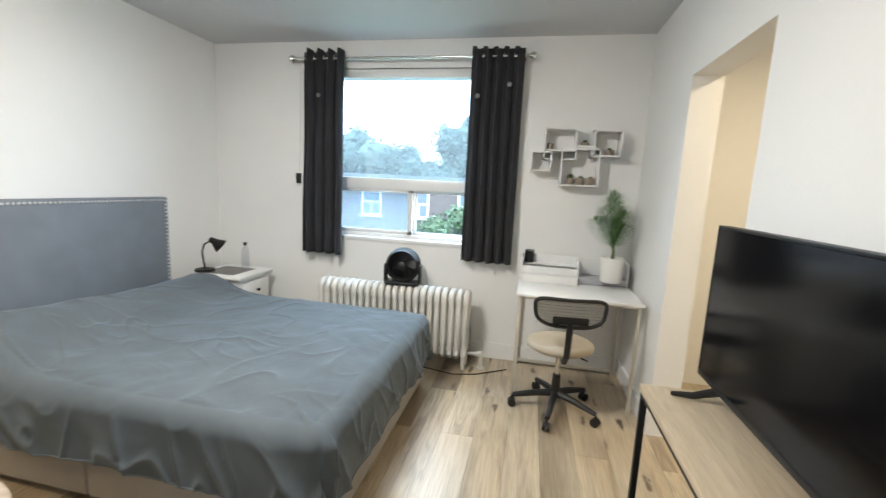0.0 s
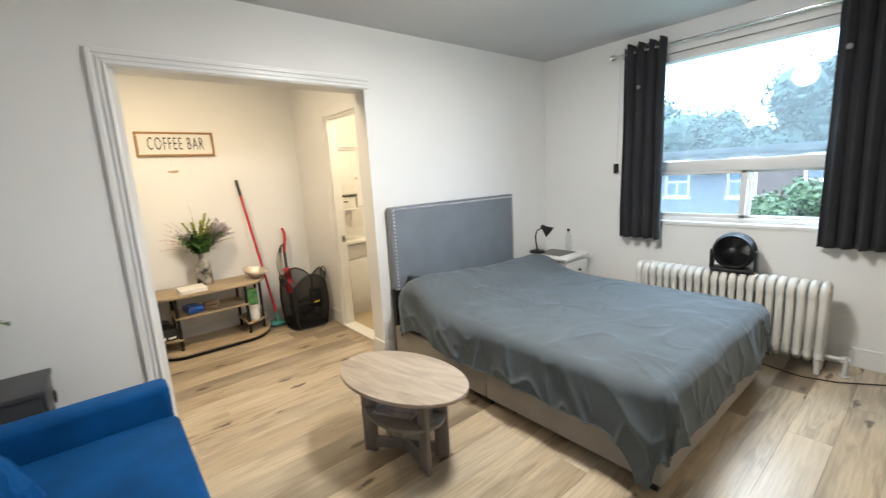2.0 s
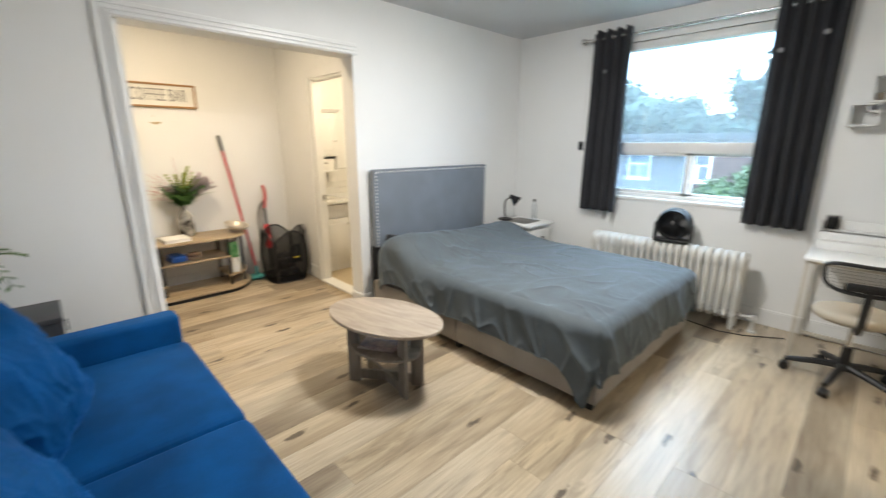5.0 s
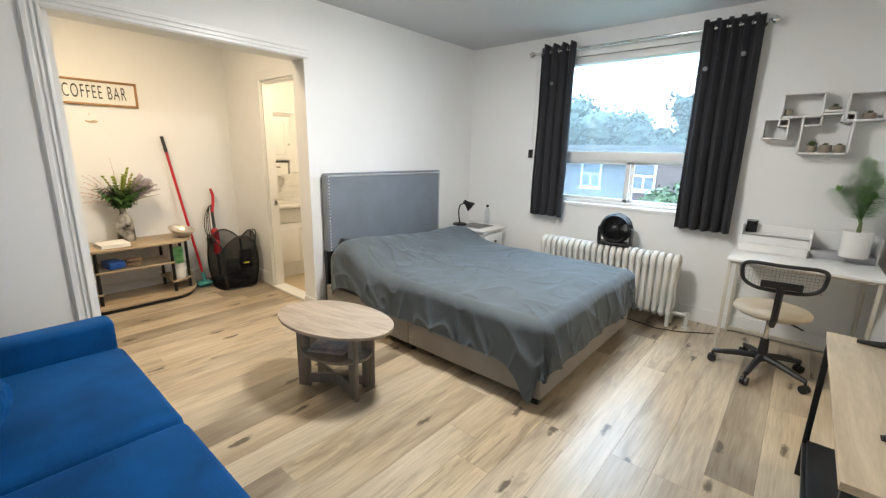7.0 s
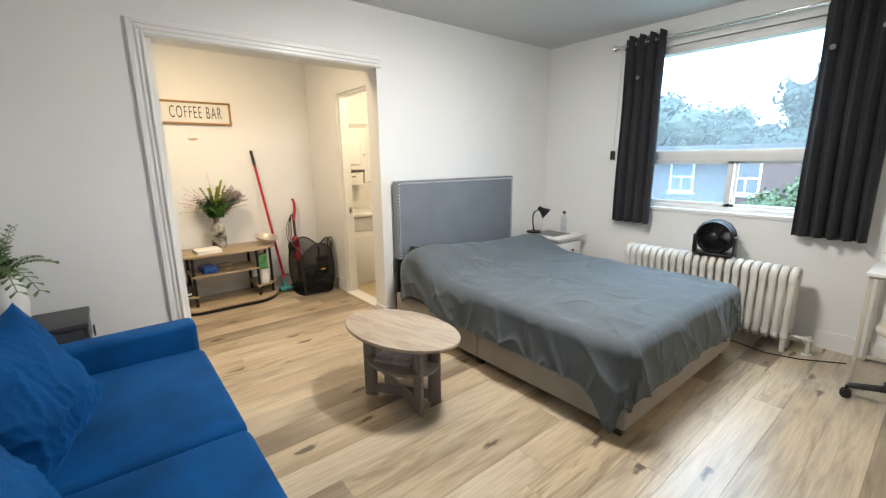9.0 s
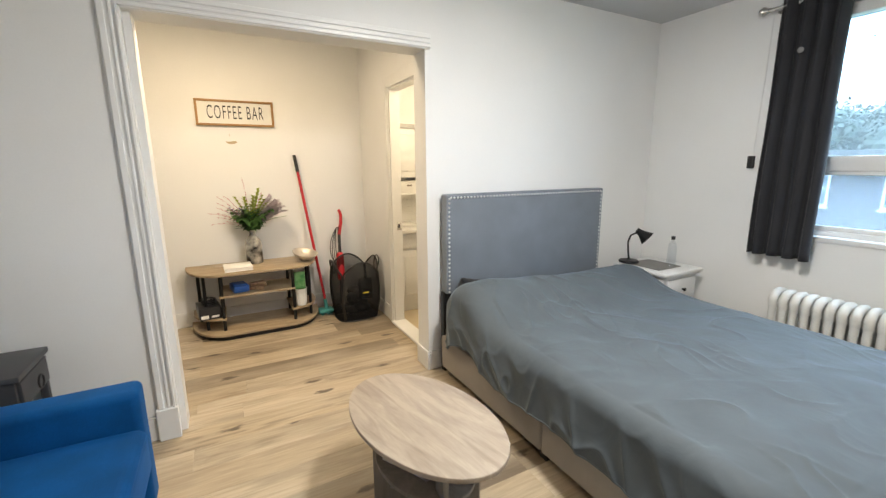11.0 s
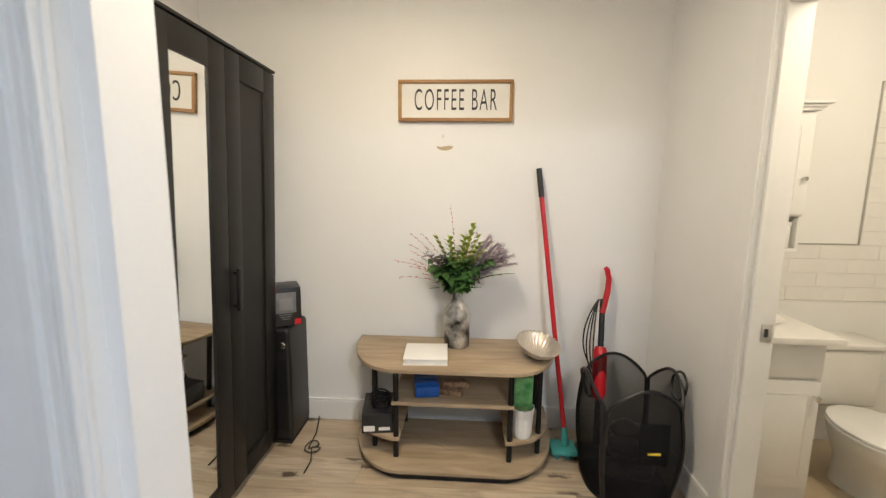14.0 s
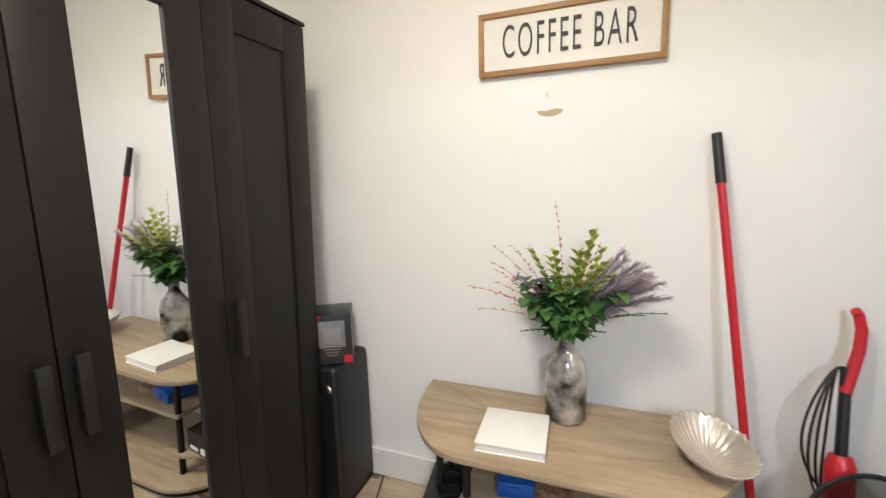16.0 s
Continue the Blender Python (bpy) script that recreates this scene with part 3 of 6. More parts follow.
part("cord", bm, WHITEPLASTIC, bc)
part("controller", bx(-2.24, -2.20, N - 0.03, N, 1.35, 1.435, 0.006), BLACKPLASTIC, bc, "small black plastic controller")

# ---- radiator ----
def radiator():
    th = thing("radiator", "white enamelled cast-iron column radiator below the window", "radiator", pose(-1.876, 3.14, 0))
    n, span = 22, 1.234
    step = span / n
    b = bmesh.new()
    for y in (-0.062, 0.062):
        tube(b, [(0, y, 0.115), (0, y, 0.13), (0, y, 0.52), (0, y, 0.54)], lambda u: 0.021 if 0.2 < u < 0.8 else 0.017, 10)
    tube(b, [(0, -0.062 + 0.004, 0.50), (0, -0.075, 0.55), (0, -0.045, 0.585), (0, 0, 0.592), (0, 0.045, 0.585), (0, 0.075, 0.55), (0, 0.058, 0.50)], 0.0245, 10)
    tube(b, [(0, -0.058, 0.155), (0, -0.07, 0.12), (0, -0.04, 0.095), (0, 0.04, 0.095), (0, 0.07, 0.12), (0, 0.058, 0.155)], 0.0235, 10)
    rod(b, (-step / 2, 0, 0.555), (step / 2, 0, 0.555), 0.02, seg=10)
    rod(b, (-step / 2, 0, 0.115), (step / 2, 0, 0.115), 0.02, seg=10)
    me = mesh_of(b, "section", RADPAINT, 50)
    for i in range(n):
        o = new("section", me)
        o.parent, o.location = th, ((i + 0.5) * step, 0, 0)
    for i in (0, n - 1):
        for y in (-0.055, 0.055):
            b = bmesh.new()
            rod(b, ((i + 0.5) * step, y, 0.0), ((i + 0.5) * step, y, 0.11), 0.016, 0.022)
            part("foot", b, RADPAINT, th)
    b = bmesh.new()
    rod(b, (span, 0, 0.115), (span + 0.12, 0, 0.115), 0.013)
    rod(b, (span + 0.10, 0, 0.0), (span + 0.10, 0, 0.14), 0.014)
    rod(b, (span + 0.10, 0, 0.0), (span + 0.10, 0, 0.012), 0.03)
    rod(b, (span + 0.07, 0, 0.115), (span + 0.095, 0, 0.115), 0.022, seg=6)
    part("supply_pipe", b, RADPAINT, th, "white painted supply pipe with valve")


radiator()


def fan():
    th = thing("desk_fan", "black round desk fan standing on the radiator", "fan", pose(-1.19, 3.135, 0.612, 0, 0, 4))
    b = bmesh.new()
    tube(b, [(0.118 * math.cos(i * math.tau / 40), 0.045, 0.15 + 0.118 * math.sin(i * math.tau / 40)) for i in range(40)], 0.016, 8, True)
    tube(b, [(0.118 * math.cos(i * math.tau / 40), -0.02, 0.15 + 0.118 * math.sin(i * math.tau / 40)) for i in range(40)], 0.016, 8, True)
    part("housing", b, BLACKPLASTIC, th)
    b = bmesh.new()
    lathe(b, [(0.122, -0.05), (0.126, -0.02), (0.126, 0.04), (0.118, 0.055)], 40)
    bmesh.ops.transform(b, matrix=pose(0, 0, 0.15, 90), verts=b.verts)
    bmesh.ops.delete(b, geom=[f for f in b.faces if len(f.verts) > 4], context="FACES")
    part("shroud", b, BLACKPLASTIC, th)
    b = bmesh.new()
    lathe(b, [(0.115, 0), (0.116, 0.004), (0.05, 0.03), (0.01, 0.034)], 32)
    bmesh.ops.transform(b, matrix=pose(0, 0.048, 0.15, -90), verts=b.verts)
    part("back_cover", b, BLACKPLASTIC, th)
    b = bmesh.new()
    for i in range(36):
        a = i * math.tau / 36
        tube(b, [(r * math.cos(a + 3 * (0.12 - r)), -0.045 - 0.02 * (1 - r / 0.12), 0.15 + r * math.sin(a + 3 * (0.12 - r))) for r in (0.03, 0.05, 0.07, 0.09, 0.118)], 0.0016, 4)
    part("grille", b, BLACKPLASTIC, th)
    b = bmesh.new()
    lathe(b, [(0.034, 0.0), (0.034, 0.012), (0.022, 0.02), (0.003, 0.022)], 24)
    bmesh.ops.transform(b, matrix=pose(0, -0.05, 0.15, 90), verts=b.verts)
    part("hub", b, BLACKPLASTIC, th)
    for k in range(5):
        b = sheet(lambda u, v: ((0.02 + 0.085 * u) * math.cos(k * 1.2566 + 0.75 * v - 0.3 * u), 0.0 + 0.03 * (v - 0.5), 0.15 + (0.02 + 0.085 * u) * math.sin(k * 1.2566 + 0.75 * v - 0.3 * u)), 6, 5)
        part("blade", b, BLACKPLASTIC, th, smooth="all")
    b = bmesh.new()
    box(b, -0.135, 0.135, -0.06, 0.065, 0.0, 0.028, 0.012)
    for s in (-1, 1):
        box(b, s * 0.136 - 0.009, s * 0.136 + 0.009, -0.035, 0.045, 0.015, 0.16, 0.006)
    part("stand", b, BLACKPLASTIC, th)
    b = bmesh.new()
    tube(b, [(0.12, 0.06, 0.05), (0.15, 0.08, -0.05), (0.16, -0.11, -0.3), (0.155, -0.11, -0.6), (0.2, -0.13, -0.605), (0.45, -0.2, -0.606), (0.62, -0.16, -0.606), (0.85, -0.02, -0.606)], 0.004, 6)
    part("power_cord", b, BLACKPLASTIC, th)


fan()

# ---- bed ----
BX0, BX1, BY0, BY1 = -2.93, -0.90, 1.325, 2.72
bed = thing("bed", "double bed frame upholstered in grey-beige linen with studded headboard", "bed", pose(0, 0, 0))
b = bx(-2.995, -2.922, 1.328, 2.730, 0.55, 1.205, 0.014, 3)
hb = part("headboard", b, HEADB, bed, "slate grey linen headboard")
b = bmesh.new()
pts = []
for i in range(23):
    pts += [(1.350, 0.565 + i * 0.0278), (2.708, 0.565 + i * 0.0278)]
for i in range(54):
    pts.append((1.350 + (i + 0.5) * 1.358 / 54, 1.183))
bmesh.ops.create_icosphere(b, subdivisions=1, radius=0.0092)
bmesh.ops.transform(b, matrix=Matrix.Diagonal((0.6, 1, 1, 1)), verts=b.verts)
stud = None
for y, z in pts:
    if stud is None:
        o = part("nailhead", b, STUD, hb, "polished steel nailhead", "all")
        stud = o.data
    else:
        o = new("nailhead", stud)
        o.parent = hb
    o.location = (-2.923, y, z)
for y in (1.36, 2.68):
    part("headboard_leg", bx(-2.99, -2.945, y - 0.04, y + 0.04, 0, 0.56, 0.004), BLACKMETAL, bed)
for xa, xb in ((BX0, -1.945), (-1.938, BX1)):
    part("side_rail", bx(xa, xb, BY0 - 0.035, BY0 + 0.012, 0.055, 0.275, 0.012, 3), BEDLINEN, bed)
    part("side_rail", bx(xa, xb, BY1 - 0.012, BY1 + 0.035, 0.055, 0.275, 0.012, 3), BEDLINEN, bed)
part("foot_rail", bx(BX1 - 0.045, BX1 + 0.004, BY0 - 0.037, BY1 + 0.037, 0.055, 0.278, 0.012, 3), BEDLINEN, bed)
for x, y in ((BX1 - 0.05, BY0 + 0.02), (BX1 - 0.05, BY1 - 0.02), (-1.95, BY0 + 0.02), (-1.95, BY1 - 0.02)):
    part("leg", bx(x - 0.025, x + 0.025, y - 0.025, y + 0.025, 0, 0.058, 0.003), BLACKPLASTIC, bed)
part("slat_base", bx(BX0, BX1 - 0.045, BY0 + 0.012, BY1 - 0.012, 0.20, 0.235), GREYOAK, bed)
solid("mattress", bx(BX0 + 0.01, BX1 - 0.06, BY0 + 0.015, BY1 - 0.015, 0.235, 0.50, 0.05, 4), cloth("mattress_ticking", (0.7, 0.7, 0.68)), "white mattress on the bed base", "mattress")


def duvet():
    ax0, ax1, ay0, ay1 = -2.915, BX1 - 0.045, BY0 + 0.005, BY1 - 0.005
    over, side = 0.335, 0.315

    def wrinkle(x, y):
        p = Vector((x * 1.7, y * 1.7, 0.3))
        w = noise.noise(Vector((x * 3.1 + 0.8 * noise.noise(p * 1.3), y * 5.0, 1.7)))
        ridge = (1 - abs(noise.noise(Vector((x * 2.3 + y * 1.4, y * 3.2 - x * 1.2, 5.0))))) ** 13
        ridge2 = (1 - abs(noise.noise(Vector((x * 3.6 - y * 2.0, y * 2.4 + x * 2.0, 9.0))))) ** 16
        gate = 0.5 + 0.5 * noise.noise(Vector((x * 1.9, y * 1.9, 21.0)))
        crisp = (1 - abs(noise.noise(Vector((x * 4.5 + y * 6.5, y * 1.6 - x * 2.2 + w, 31.0))))) ** 16
        rim = math.exp(-max(0.0, min(ax1 - x, y - ay0)) / 0.16)
        return 0.013 * w + 0.030 * ridge * max(0.0, 0.9 - 1.7 * gate) + 0.030 * ridge2 * max(0.0, 1.9 * gate - 1.0) + (0.004 + 0.006 * rim) * noise.noise(Vector((x * 8.0 + w, y * 8.0, 61.0))) + 0.024 * crisp * max(0.0, 0.85 - 1.5 * gate)

    def fn(u, v):
        s = ax0 + (ax1 + over - ax0) * u
        t = ay0 - side + (ay1 - ay0 + 2 * side) * v
        r = 0.07 + 0.05 * math.exp(-((s + 2.55) / 0.35) ** 2)
        near = ay0 + r - 0.07 + 0.09 * max(0.0, (-2.70 - s) / 0.2) ** 2
        ex = max(0.0, s - ax1)
        ey = near - t if t < near else (t - ay1 if t > ay1 else 0.0)
        sy = -1 if t < near else 1
        bx_, by_ = min(s, ax1), min(max(t, near), ay1)
        top = 0.545 + 0.155 * math.exp(-((s + 2.64) / 0.25) ** 2) * (0.85 + 0.25 * math.sin(t * 3.0 - 2.2)) + 0.012 * math.sin(s * 2.2) * math.sin(t * 2.4)
        edge = min(ax1 - bx_, by_ - ay0, ay1 - by_)
        top -= 0.022 * math.exp(-edge / 0.13) + 0.05 * math.exp(-(s - ax0) / 0.05)
        d = max(ex, ey) + 0.12 * min(ex, ey)
        if d < 1e-6:
            return (bx_, by_, top + wrinkle(s, t))
        hem = 1.0 + 0.05 * noise.noise(Vector((s * 1.8, t * 1.8, 3.0))) + 0.22 * math.exp(-((s + 2.72) / 0.22) ** 2)
        dd = d * hem * (1.0 + 0.62 * math.exp(-((s - ax1 - 0.03) / 0.12) ** 2) * ey / (ex + ey))
        ang = min(dd / r, math.pi / 2)
        out = r * math.sin(ang)
        down = r * (1 - math.cos(ang)) + max(0.0, dd - r * math.pi / 2)
        along = s if ey > ex else t
        lay = along - 0.55 * down
        fold = 1.15 * noise.noise(Vector((lay * 3.4, 0.8 * down, 7.0 + sy))) + 0.20 * noise.noise(Vector((lay * 9.0, 3.0 * down, 2.0))) + 0.75 * (1 - abs(noise.noise(Vector((lay * 4.0, 2.2 * down, 12.0))))) ** 9 + 0.55 * (1 - abs(noise.noise(Vector((lay * 6.5 + 3.0 * down, 4.0 * down, 17.0))))) ** 11
        out += min(1.0, down / 0.16) * (0.024 * fold + 0.004) + 0.035 * down
        h = math.hypot(ex, ey)
        nx, ny = ex / h, sy * ey / h
        z = max(0.012, top - down + 0.3 * wrinkle(s, t))
        return (bx_ + nx * out, by_ + ny * out, z)
    ob = solid("duvet", sheet(fn, 300, 280), DUVET, "rumpled slate grey cotton duvet cover over the bed", "duvet", smooth="all")
    mod = ob.modifiers.new("thick", "SOLIDIFY")
    mod.thickness, mod.offset = 0.012, -1.0
    rim = [(i / 150, 0.0) for i in range(151)] + [(1.0, j / 120) for j in range(1, 121)] + [(1 - i / 150, 1.0) for i in range(1, 151)]
    b = bmesh.new()
    tube(b, [Vector(fn(*p)) for p in rim], 0.0035, 6)
    part("hem", b, DUVET, ob, "stitched hem of the cover", smooth="all")
    return ob


duvet()


def cushion(w, h, d, seed, crease=0.012, nu=36):
    """A stuffed square cushion standing on its lower edge in the local xz plane."""
    b = bmesh.new()
    off = Vector((seed * 3.1, seed * 1.7, 0))

    def f(side):
        def fn(u, v):
            a, c = 2 * u - 1, 2 * v - 1
            edge_in_x = 1 - 0.075 * (1 - c * c)
            edge_in_z = 1 - 0.075 * (1 - a * a)
            th = max(0.0, (1 - abs(a) ** 2.6) * (1 - abs(c) ** 2.6)) ** 0.55
            wr = crease * noise.noise(Vector((a * 2.5, c * 2.5, side)) + off) + crease * 1.2 * (1 - abs(noise.noise(Vector((a * 2.0 + c, c * 2.0 - a, 4 + side)) + off))) ** 7
            wr += 0.005 * (1 - abs(noise.noise(Vector((a * 5.5 + 2 * c, c * 3.0 - 3 * a, 8 + side)) + off))) ** 10
            wr -= 0.009 * math.exp(-((a - 0.08) / 0.025) ** 2)
            return (a * w / 2 * edge_in_x, side * (d / 2 * th + wr * min(1, th * 2)), h / 2 + c * h / 2 * edge_in_z)
        return fn
    merge(b, sheet(f(-1), nu, nu))
    merge(b, sheet(f(1), nu, nu))
    bmesh.ops.remove_doubles(b, verts=b.verts, dist=0.0008)
    return b


b = bmesh.new()
merge(b, cushion(0.22, 0.15, 0.12, 4))
bmesh.ops.transform(b, matrix=pose(-2.865, 1.46, 0.515, 14, 12, 90), verts=b.verts)
solid("pillow", b, cloth("dark_pillow", (0.02, 0.022, 0.026)), "dark pillow tucked below the duvet", "pillow", smooth="all")

# ---- nightstand, lamp, bottle ----
ns = thing("nightstand", "white painted nightstand with a small drawer beside the bed", "nightstand", pose(-2.63, 3.05, 0))
part("top", bx(-0.225, 0.235, -0.225, 0.215, 0.585, 0.61, 0.006), WHITELAC, ns)
part("moulding", bx(-0.205, 0.222, -0.205, 0.20, 0.567, 0.586, 0.006), WHITELAC, ns)
part("body", bx(-0.20, 0.20, -0.19, 0.185, 0.33, 0.568, 0.003), WHITELAC, ns)
dr = part("drawer", bx(0.20, 0.216, -0.165, 0.16, 0.385, 0.55, 0.006), WHITELAC, ns)
b = bmesh.new()
lathe(b, [(0.006, 0), (0.006, 0.01), (0.014, 0.018), (0.012, 0.026), (0.003, 0.029)], 14)
bmesh.ops.transform(b, matrix=pose(0.216, 0, 0.47, 0, 90, 0), verts=b.verts)
part("knob", b, BLACKMETAL, dr, "small dark knob")
for x in (-0.18, 0.18):
    for y in (-0.17, 0.165):
        part("leg", bx(x - 0.02, x + 0.02, y - 0.02, y + 0.02, 0, 0.335, 0.003), WHITELAC, ns)
part("lower_shelf", bx(-0.19, 0.19, -0.18, 0.175, 0.14, 0.16, 0.003), WHITELAC, ns)
solid("table_runner", bx(-0.16, 0.12, -0.15, 0.12, 0.0, 0.005, 0.002), material("grey_mat", (0.22, 0.21, 0.20), 0.8), "grey mat lying on the nightstand top", "mat", pose(-2.62, 3.03, 0.611))

dl = thing("desk_lamp", "black gooseneck desk lamp on the nightstand", "lamp", pose(-2.79, 2.92, 0.617))
b = bmesh.new()
lathe(b, [(0.075, 0), (0.077, 0.008), (0.07, 0.016), (0.02, 0.022), (0.012, 0.03)], 28)
part("base", b, BLACKMETAL, dl)
b = bmesh.new()
tube(b, [(0, 0, 0.02), (-0.005, -0.01, 0.09), (-0.01, -0.012, 0.16), (0.0, 0.0, 0.215), (0.03, 0.02, 0.235), (0.05, 0.035, 0.23)], 0.007, 8)
part("neck", b, BLACKMETAL, dl)
b = bmesh.new()
lathe(b, [(0.018, 0.0), (0.022, 0.02), (0.03, 0.045), (0.058, 0.10), (0.060, 0.105), (0.056, 0.103), (0.026, 0.045)], 24)
bmesh.ops.transform(b, matrix=pose(0.035, 0.022, 0.262, 0, 128, 25), verts=b.verts)
part("shade", b, BLACKMETAL, dl)
wb = thing("water_bottle", "clear plastic water bottle with a dark cap", "bottle", pose(-2.54, 3.08, 0.617))
b = bmesh.new()
lathe(b, [(0.030, 0), (0.033, 0.01), (0.031, 0.05), (0.033, 0.09), (0.031, 0.13), (0.030, 0.155), (0.016, 0.19), (0.012, 0.20), (0.012, 0.212)], 24)
part("body", b, pane("bottle_plastic", (0.93, 0.95, 0.96), 0.05, 0.12), wb)
b = bmesh.new()
lathe(b, [(0.014, 0.205), (0.0145, 0.228), (0.012, 0.23)], 16)
part("cap", b, BLACKPLASTIC, wb)

# ---- coffee table ----
ct = thing("coffee_table", "oval oak-veneer coffee table with crossed grey legs", "coffee table", pose(-1.93, 0.68, 0, 0, 0, 12))
part("tabletop", extrude_shape([(0.388 * math.cos(i * math.tau / 56), 0.238 * math.sin(i * math.tau / 56)) for i in range(56)], 0.425, 0.445, 0.004), OAKX, ct)
part("shelf", extrude_shape([(0.24 * math.cos(i * math.tau / 40), 0.165 * math.sin(i * math.tau / 40)) for i in range(40)], 0.235, 0.252, 0.003), GREYOAK, ct)
for k, (lx, ly) in enumerate(((-0.175, -0.085), (0.175, 0.085), (-0.185, 0.06), (0.185, -0.06))):
    ang = math.degrees(math.atan2(ly, lx))
    b = cbox(0, 0, 0.2125, 0.075, 0.022, 0.425, 0.003)
    bmesh.ops.transform(b, matrix=pose(lx, ly, 0, 0, 0, ang), verts=b.verts)
    part("leg", b, GREYOAK, ct)
for lx, ly in ((0.175, 0.085), (0.185, -0.06)):
    b = cbox(0, 0, 0.05, 2 * math.hypot(lx, ly), 0.02, 0.06 if ly > 0 else 0.058, 0.003)
    bmesh.ops.transform(b, matrix=pose(0, 0, 0, 0, 0, math.degrees(math.atan2(ly, lx))), verts=b.verts)
    part("cross_rail", b, GREYOAK, ct)

# ---- sofa ----
so = thing("sofa", "blue velvet two-seat sofa with loose cushions against the wall", "sofa", pose(-2.47, -1.085, 0))
L = 1.93
part("base", bx(0.03, L - 0.03, 0.04, 0.79, 0.12, 0.30, 0.02, 3), VELVET, so)
part("backrest", bx(0.0, L, 0.0, 0.17, 0.12, 0.675, 0.03, 4), VELVET, so)
for a in (0.0, L - 0.13):
    b = bx(a, a + 0.13, 0.02, 0.83, 0.10, 0.595, 0.028, 4)
    part("arm", b, VELVET, so)
seat = []
for a, c in ((0.135, L / 2 - 0.003), (L / 2 + 0.003, L - 0.135)):
    b = bx(a, c, 0.15, 0.845, 0.29, 0.465, 0.035, 4)
    bmesh.ops.subdivide_edges(b, edges=b.edges[:], cuts=5, use_grid_fill=True)
    for v in b.verts:
        if v.co.z > 0.44:
            fx, fy = (v.co.x - a) / (c - a), (v.co.y - 0.15) / 0.695
            v.co.z += 0.022 * (16 * fx * (1 - fx) * fy * (1 - fy)) ** 0.5 + 0.003 * noise.noise(v.co * 7)
    part("seat_cushion", b, VELVET, so, smooth="all")
for x in (0.07, L - 0.07):
    for y in (0.07, 0.76):
        b = bmesh.new()
        rod(b, (x, y, 0), (x, y, 0.125), 0.014, 0.022)
        part("leg", b, BLACKMETAL, so)
for w, h, d, m, sd in ((0.40, 0.45, 0.20, pose(-1.73, -0.72, 0.485, 14, 18, -28), 1), (0.46, 0.46, 0.24, pose(-1.08, -0.74, 0.470, 24, 3, -8), 2)):
    solid("throw_pillow", cushion(w, h, d, sd, 0.008, 64), VELVET, "plump blue velvet throw pillow leaning on the sofa back", "pillow", m, "pillows on the sofa", "all")

# ---- side table and fern ----
st = thing("side_table", "dark grey side table with a ring-pull drawer in the corner", "side table", pose(-2.825, -0.86, 0))
DARKGREY = material("dark_grey_lacquer", (0.06, 0.06, 0.065), 0.45, 0, 0.15, 6, 0.05, 80)
part("top", bx(-0.185, 0.14, -0.235, 0.185, 0.575, 0.60, 0.004), DARKGREY, st)
part("body", bx(-0.175, 0.13, -0.225, 0.165, 0.44, 0.576, 0.003), DARKGREY, st)
drw = part("drawer", bx(-0.16, 0.115, 0.165, 0.18, 0.455, 0.565, 0.003), DARKGREY, st)
b = bmesh.new()
tube(b, [(-0.02 + 0.028 * math.cos(i * math.tau / 18), 0.195, 0.505 + 0.028 * math.sin(i * math.tau / 18)) for i in range(18)], 0.004, 6, True)
part("ring_pull", b, BLACKMETAL, drw, "black ring pull")
for x in (-0.165, 0.12):
    for y in (-0.215, 0.155):
        part("leg", bx(x - 0.014, x + 0.014, y - 0.014, y + 0.014, 0, 0.442, 0.002), DARKGREY, st)

# ---- plants ----
LEAF = material("fern_leaf", (0.20, 0.33, 0.12), 0.5, 0, 0.4, 14, 0.1, 60, other=(0.06, 0.13, 0.04))
PALM = material("palm_leaf", (0.22, 0.47, 0.11), 0.4, 0, 0.3, 14, 0.1, 60, other=(0.05, 0.16, 0.04))
STEM = material("plant_stem", (0.18, 0.22, 0.08), 0.6, 0, 0.3, 20, 0.1, 90)
CERAMIC = material("white_ceramic", (0.78, 0.77, 0.74), 0.25, 0, 0.06, 5, 0.04, 40)


def leaf(bm, base, way, up, length, width, n=4, droop=0.0):
    """A pointed leaf as a bent strip, folded along its rib."""
    way, up = Vector(way).normalized(), Vector(up)
    side = way.cross(up)
    side = side.normalized() if side.length > 1e-5 else way.orthogonal().normalized()
    nrm = side.cross(way)
    rows = []
    for i in range(n + 1):
        u = i / n
        p = Vector(base) + way * length * u + Vector((0, 0, -droop * length * u * u))
        w = width * (math.sin(math.pi * min(1, 0.12 + 0.88 * u)) ** 0.8) * (1 if u < 1 else 0.05)
        rows.append((bm.verts.new(p - side * w + nrm * w * 0.3), bm.verts.new(p), bm.verts.new(p + side * w + nrm * w * 0.3)))
    for a, b in zip(rows, rows[1:]):
        bm.faces.new((a[0], a[1], b[1], b[0]))
        bm.faces.new((a[1], a[2], b[2], b[1]))


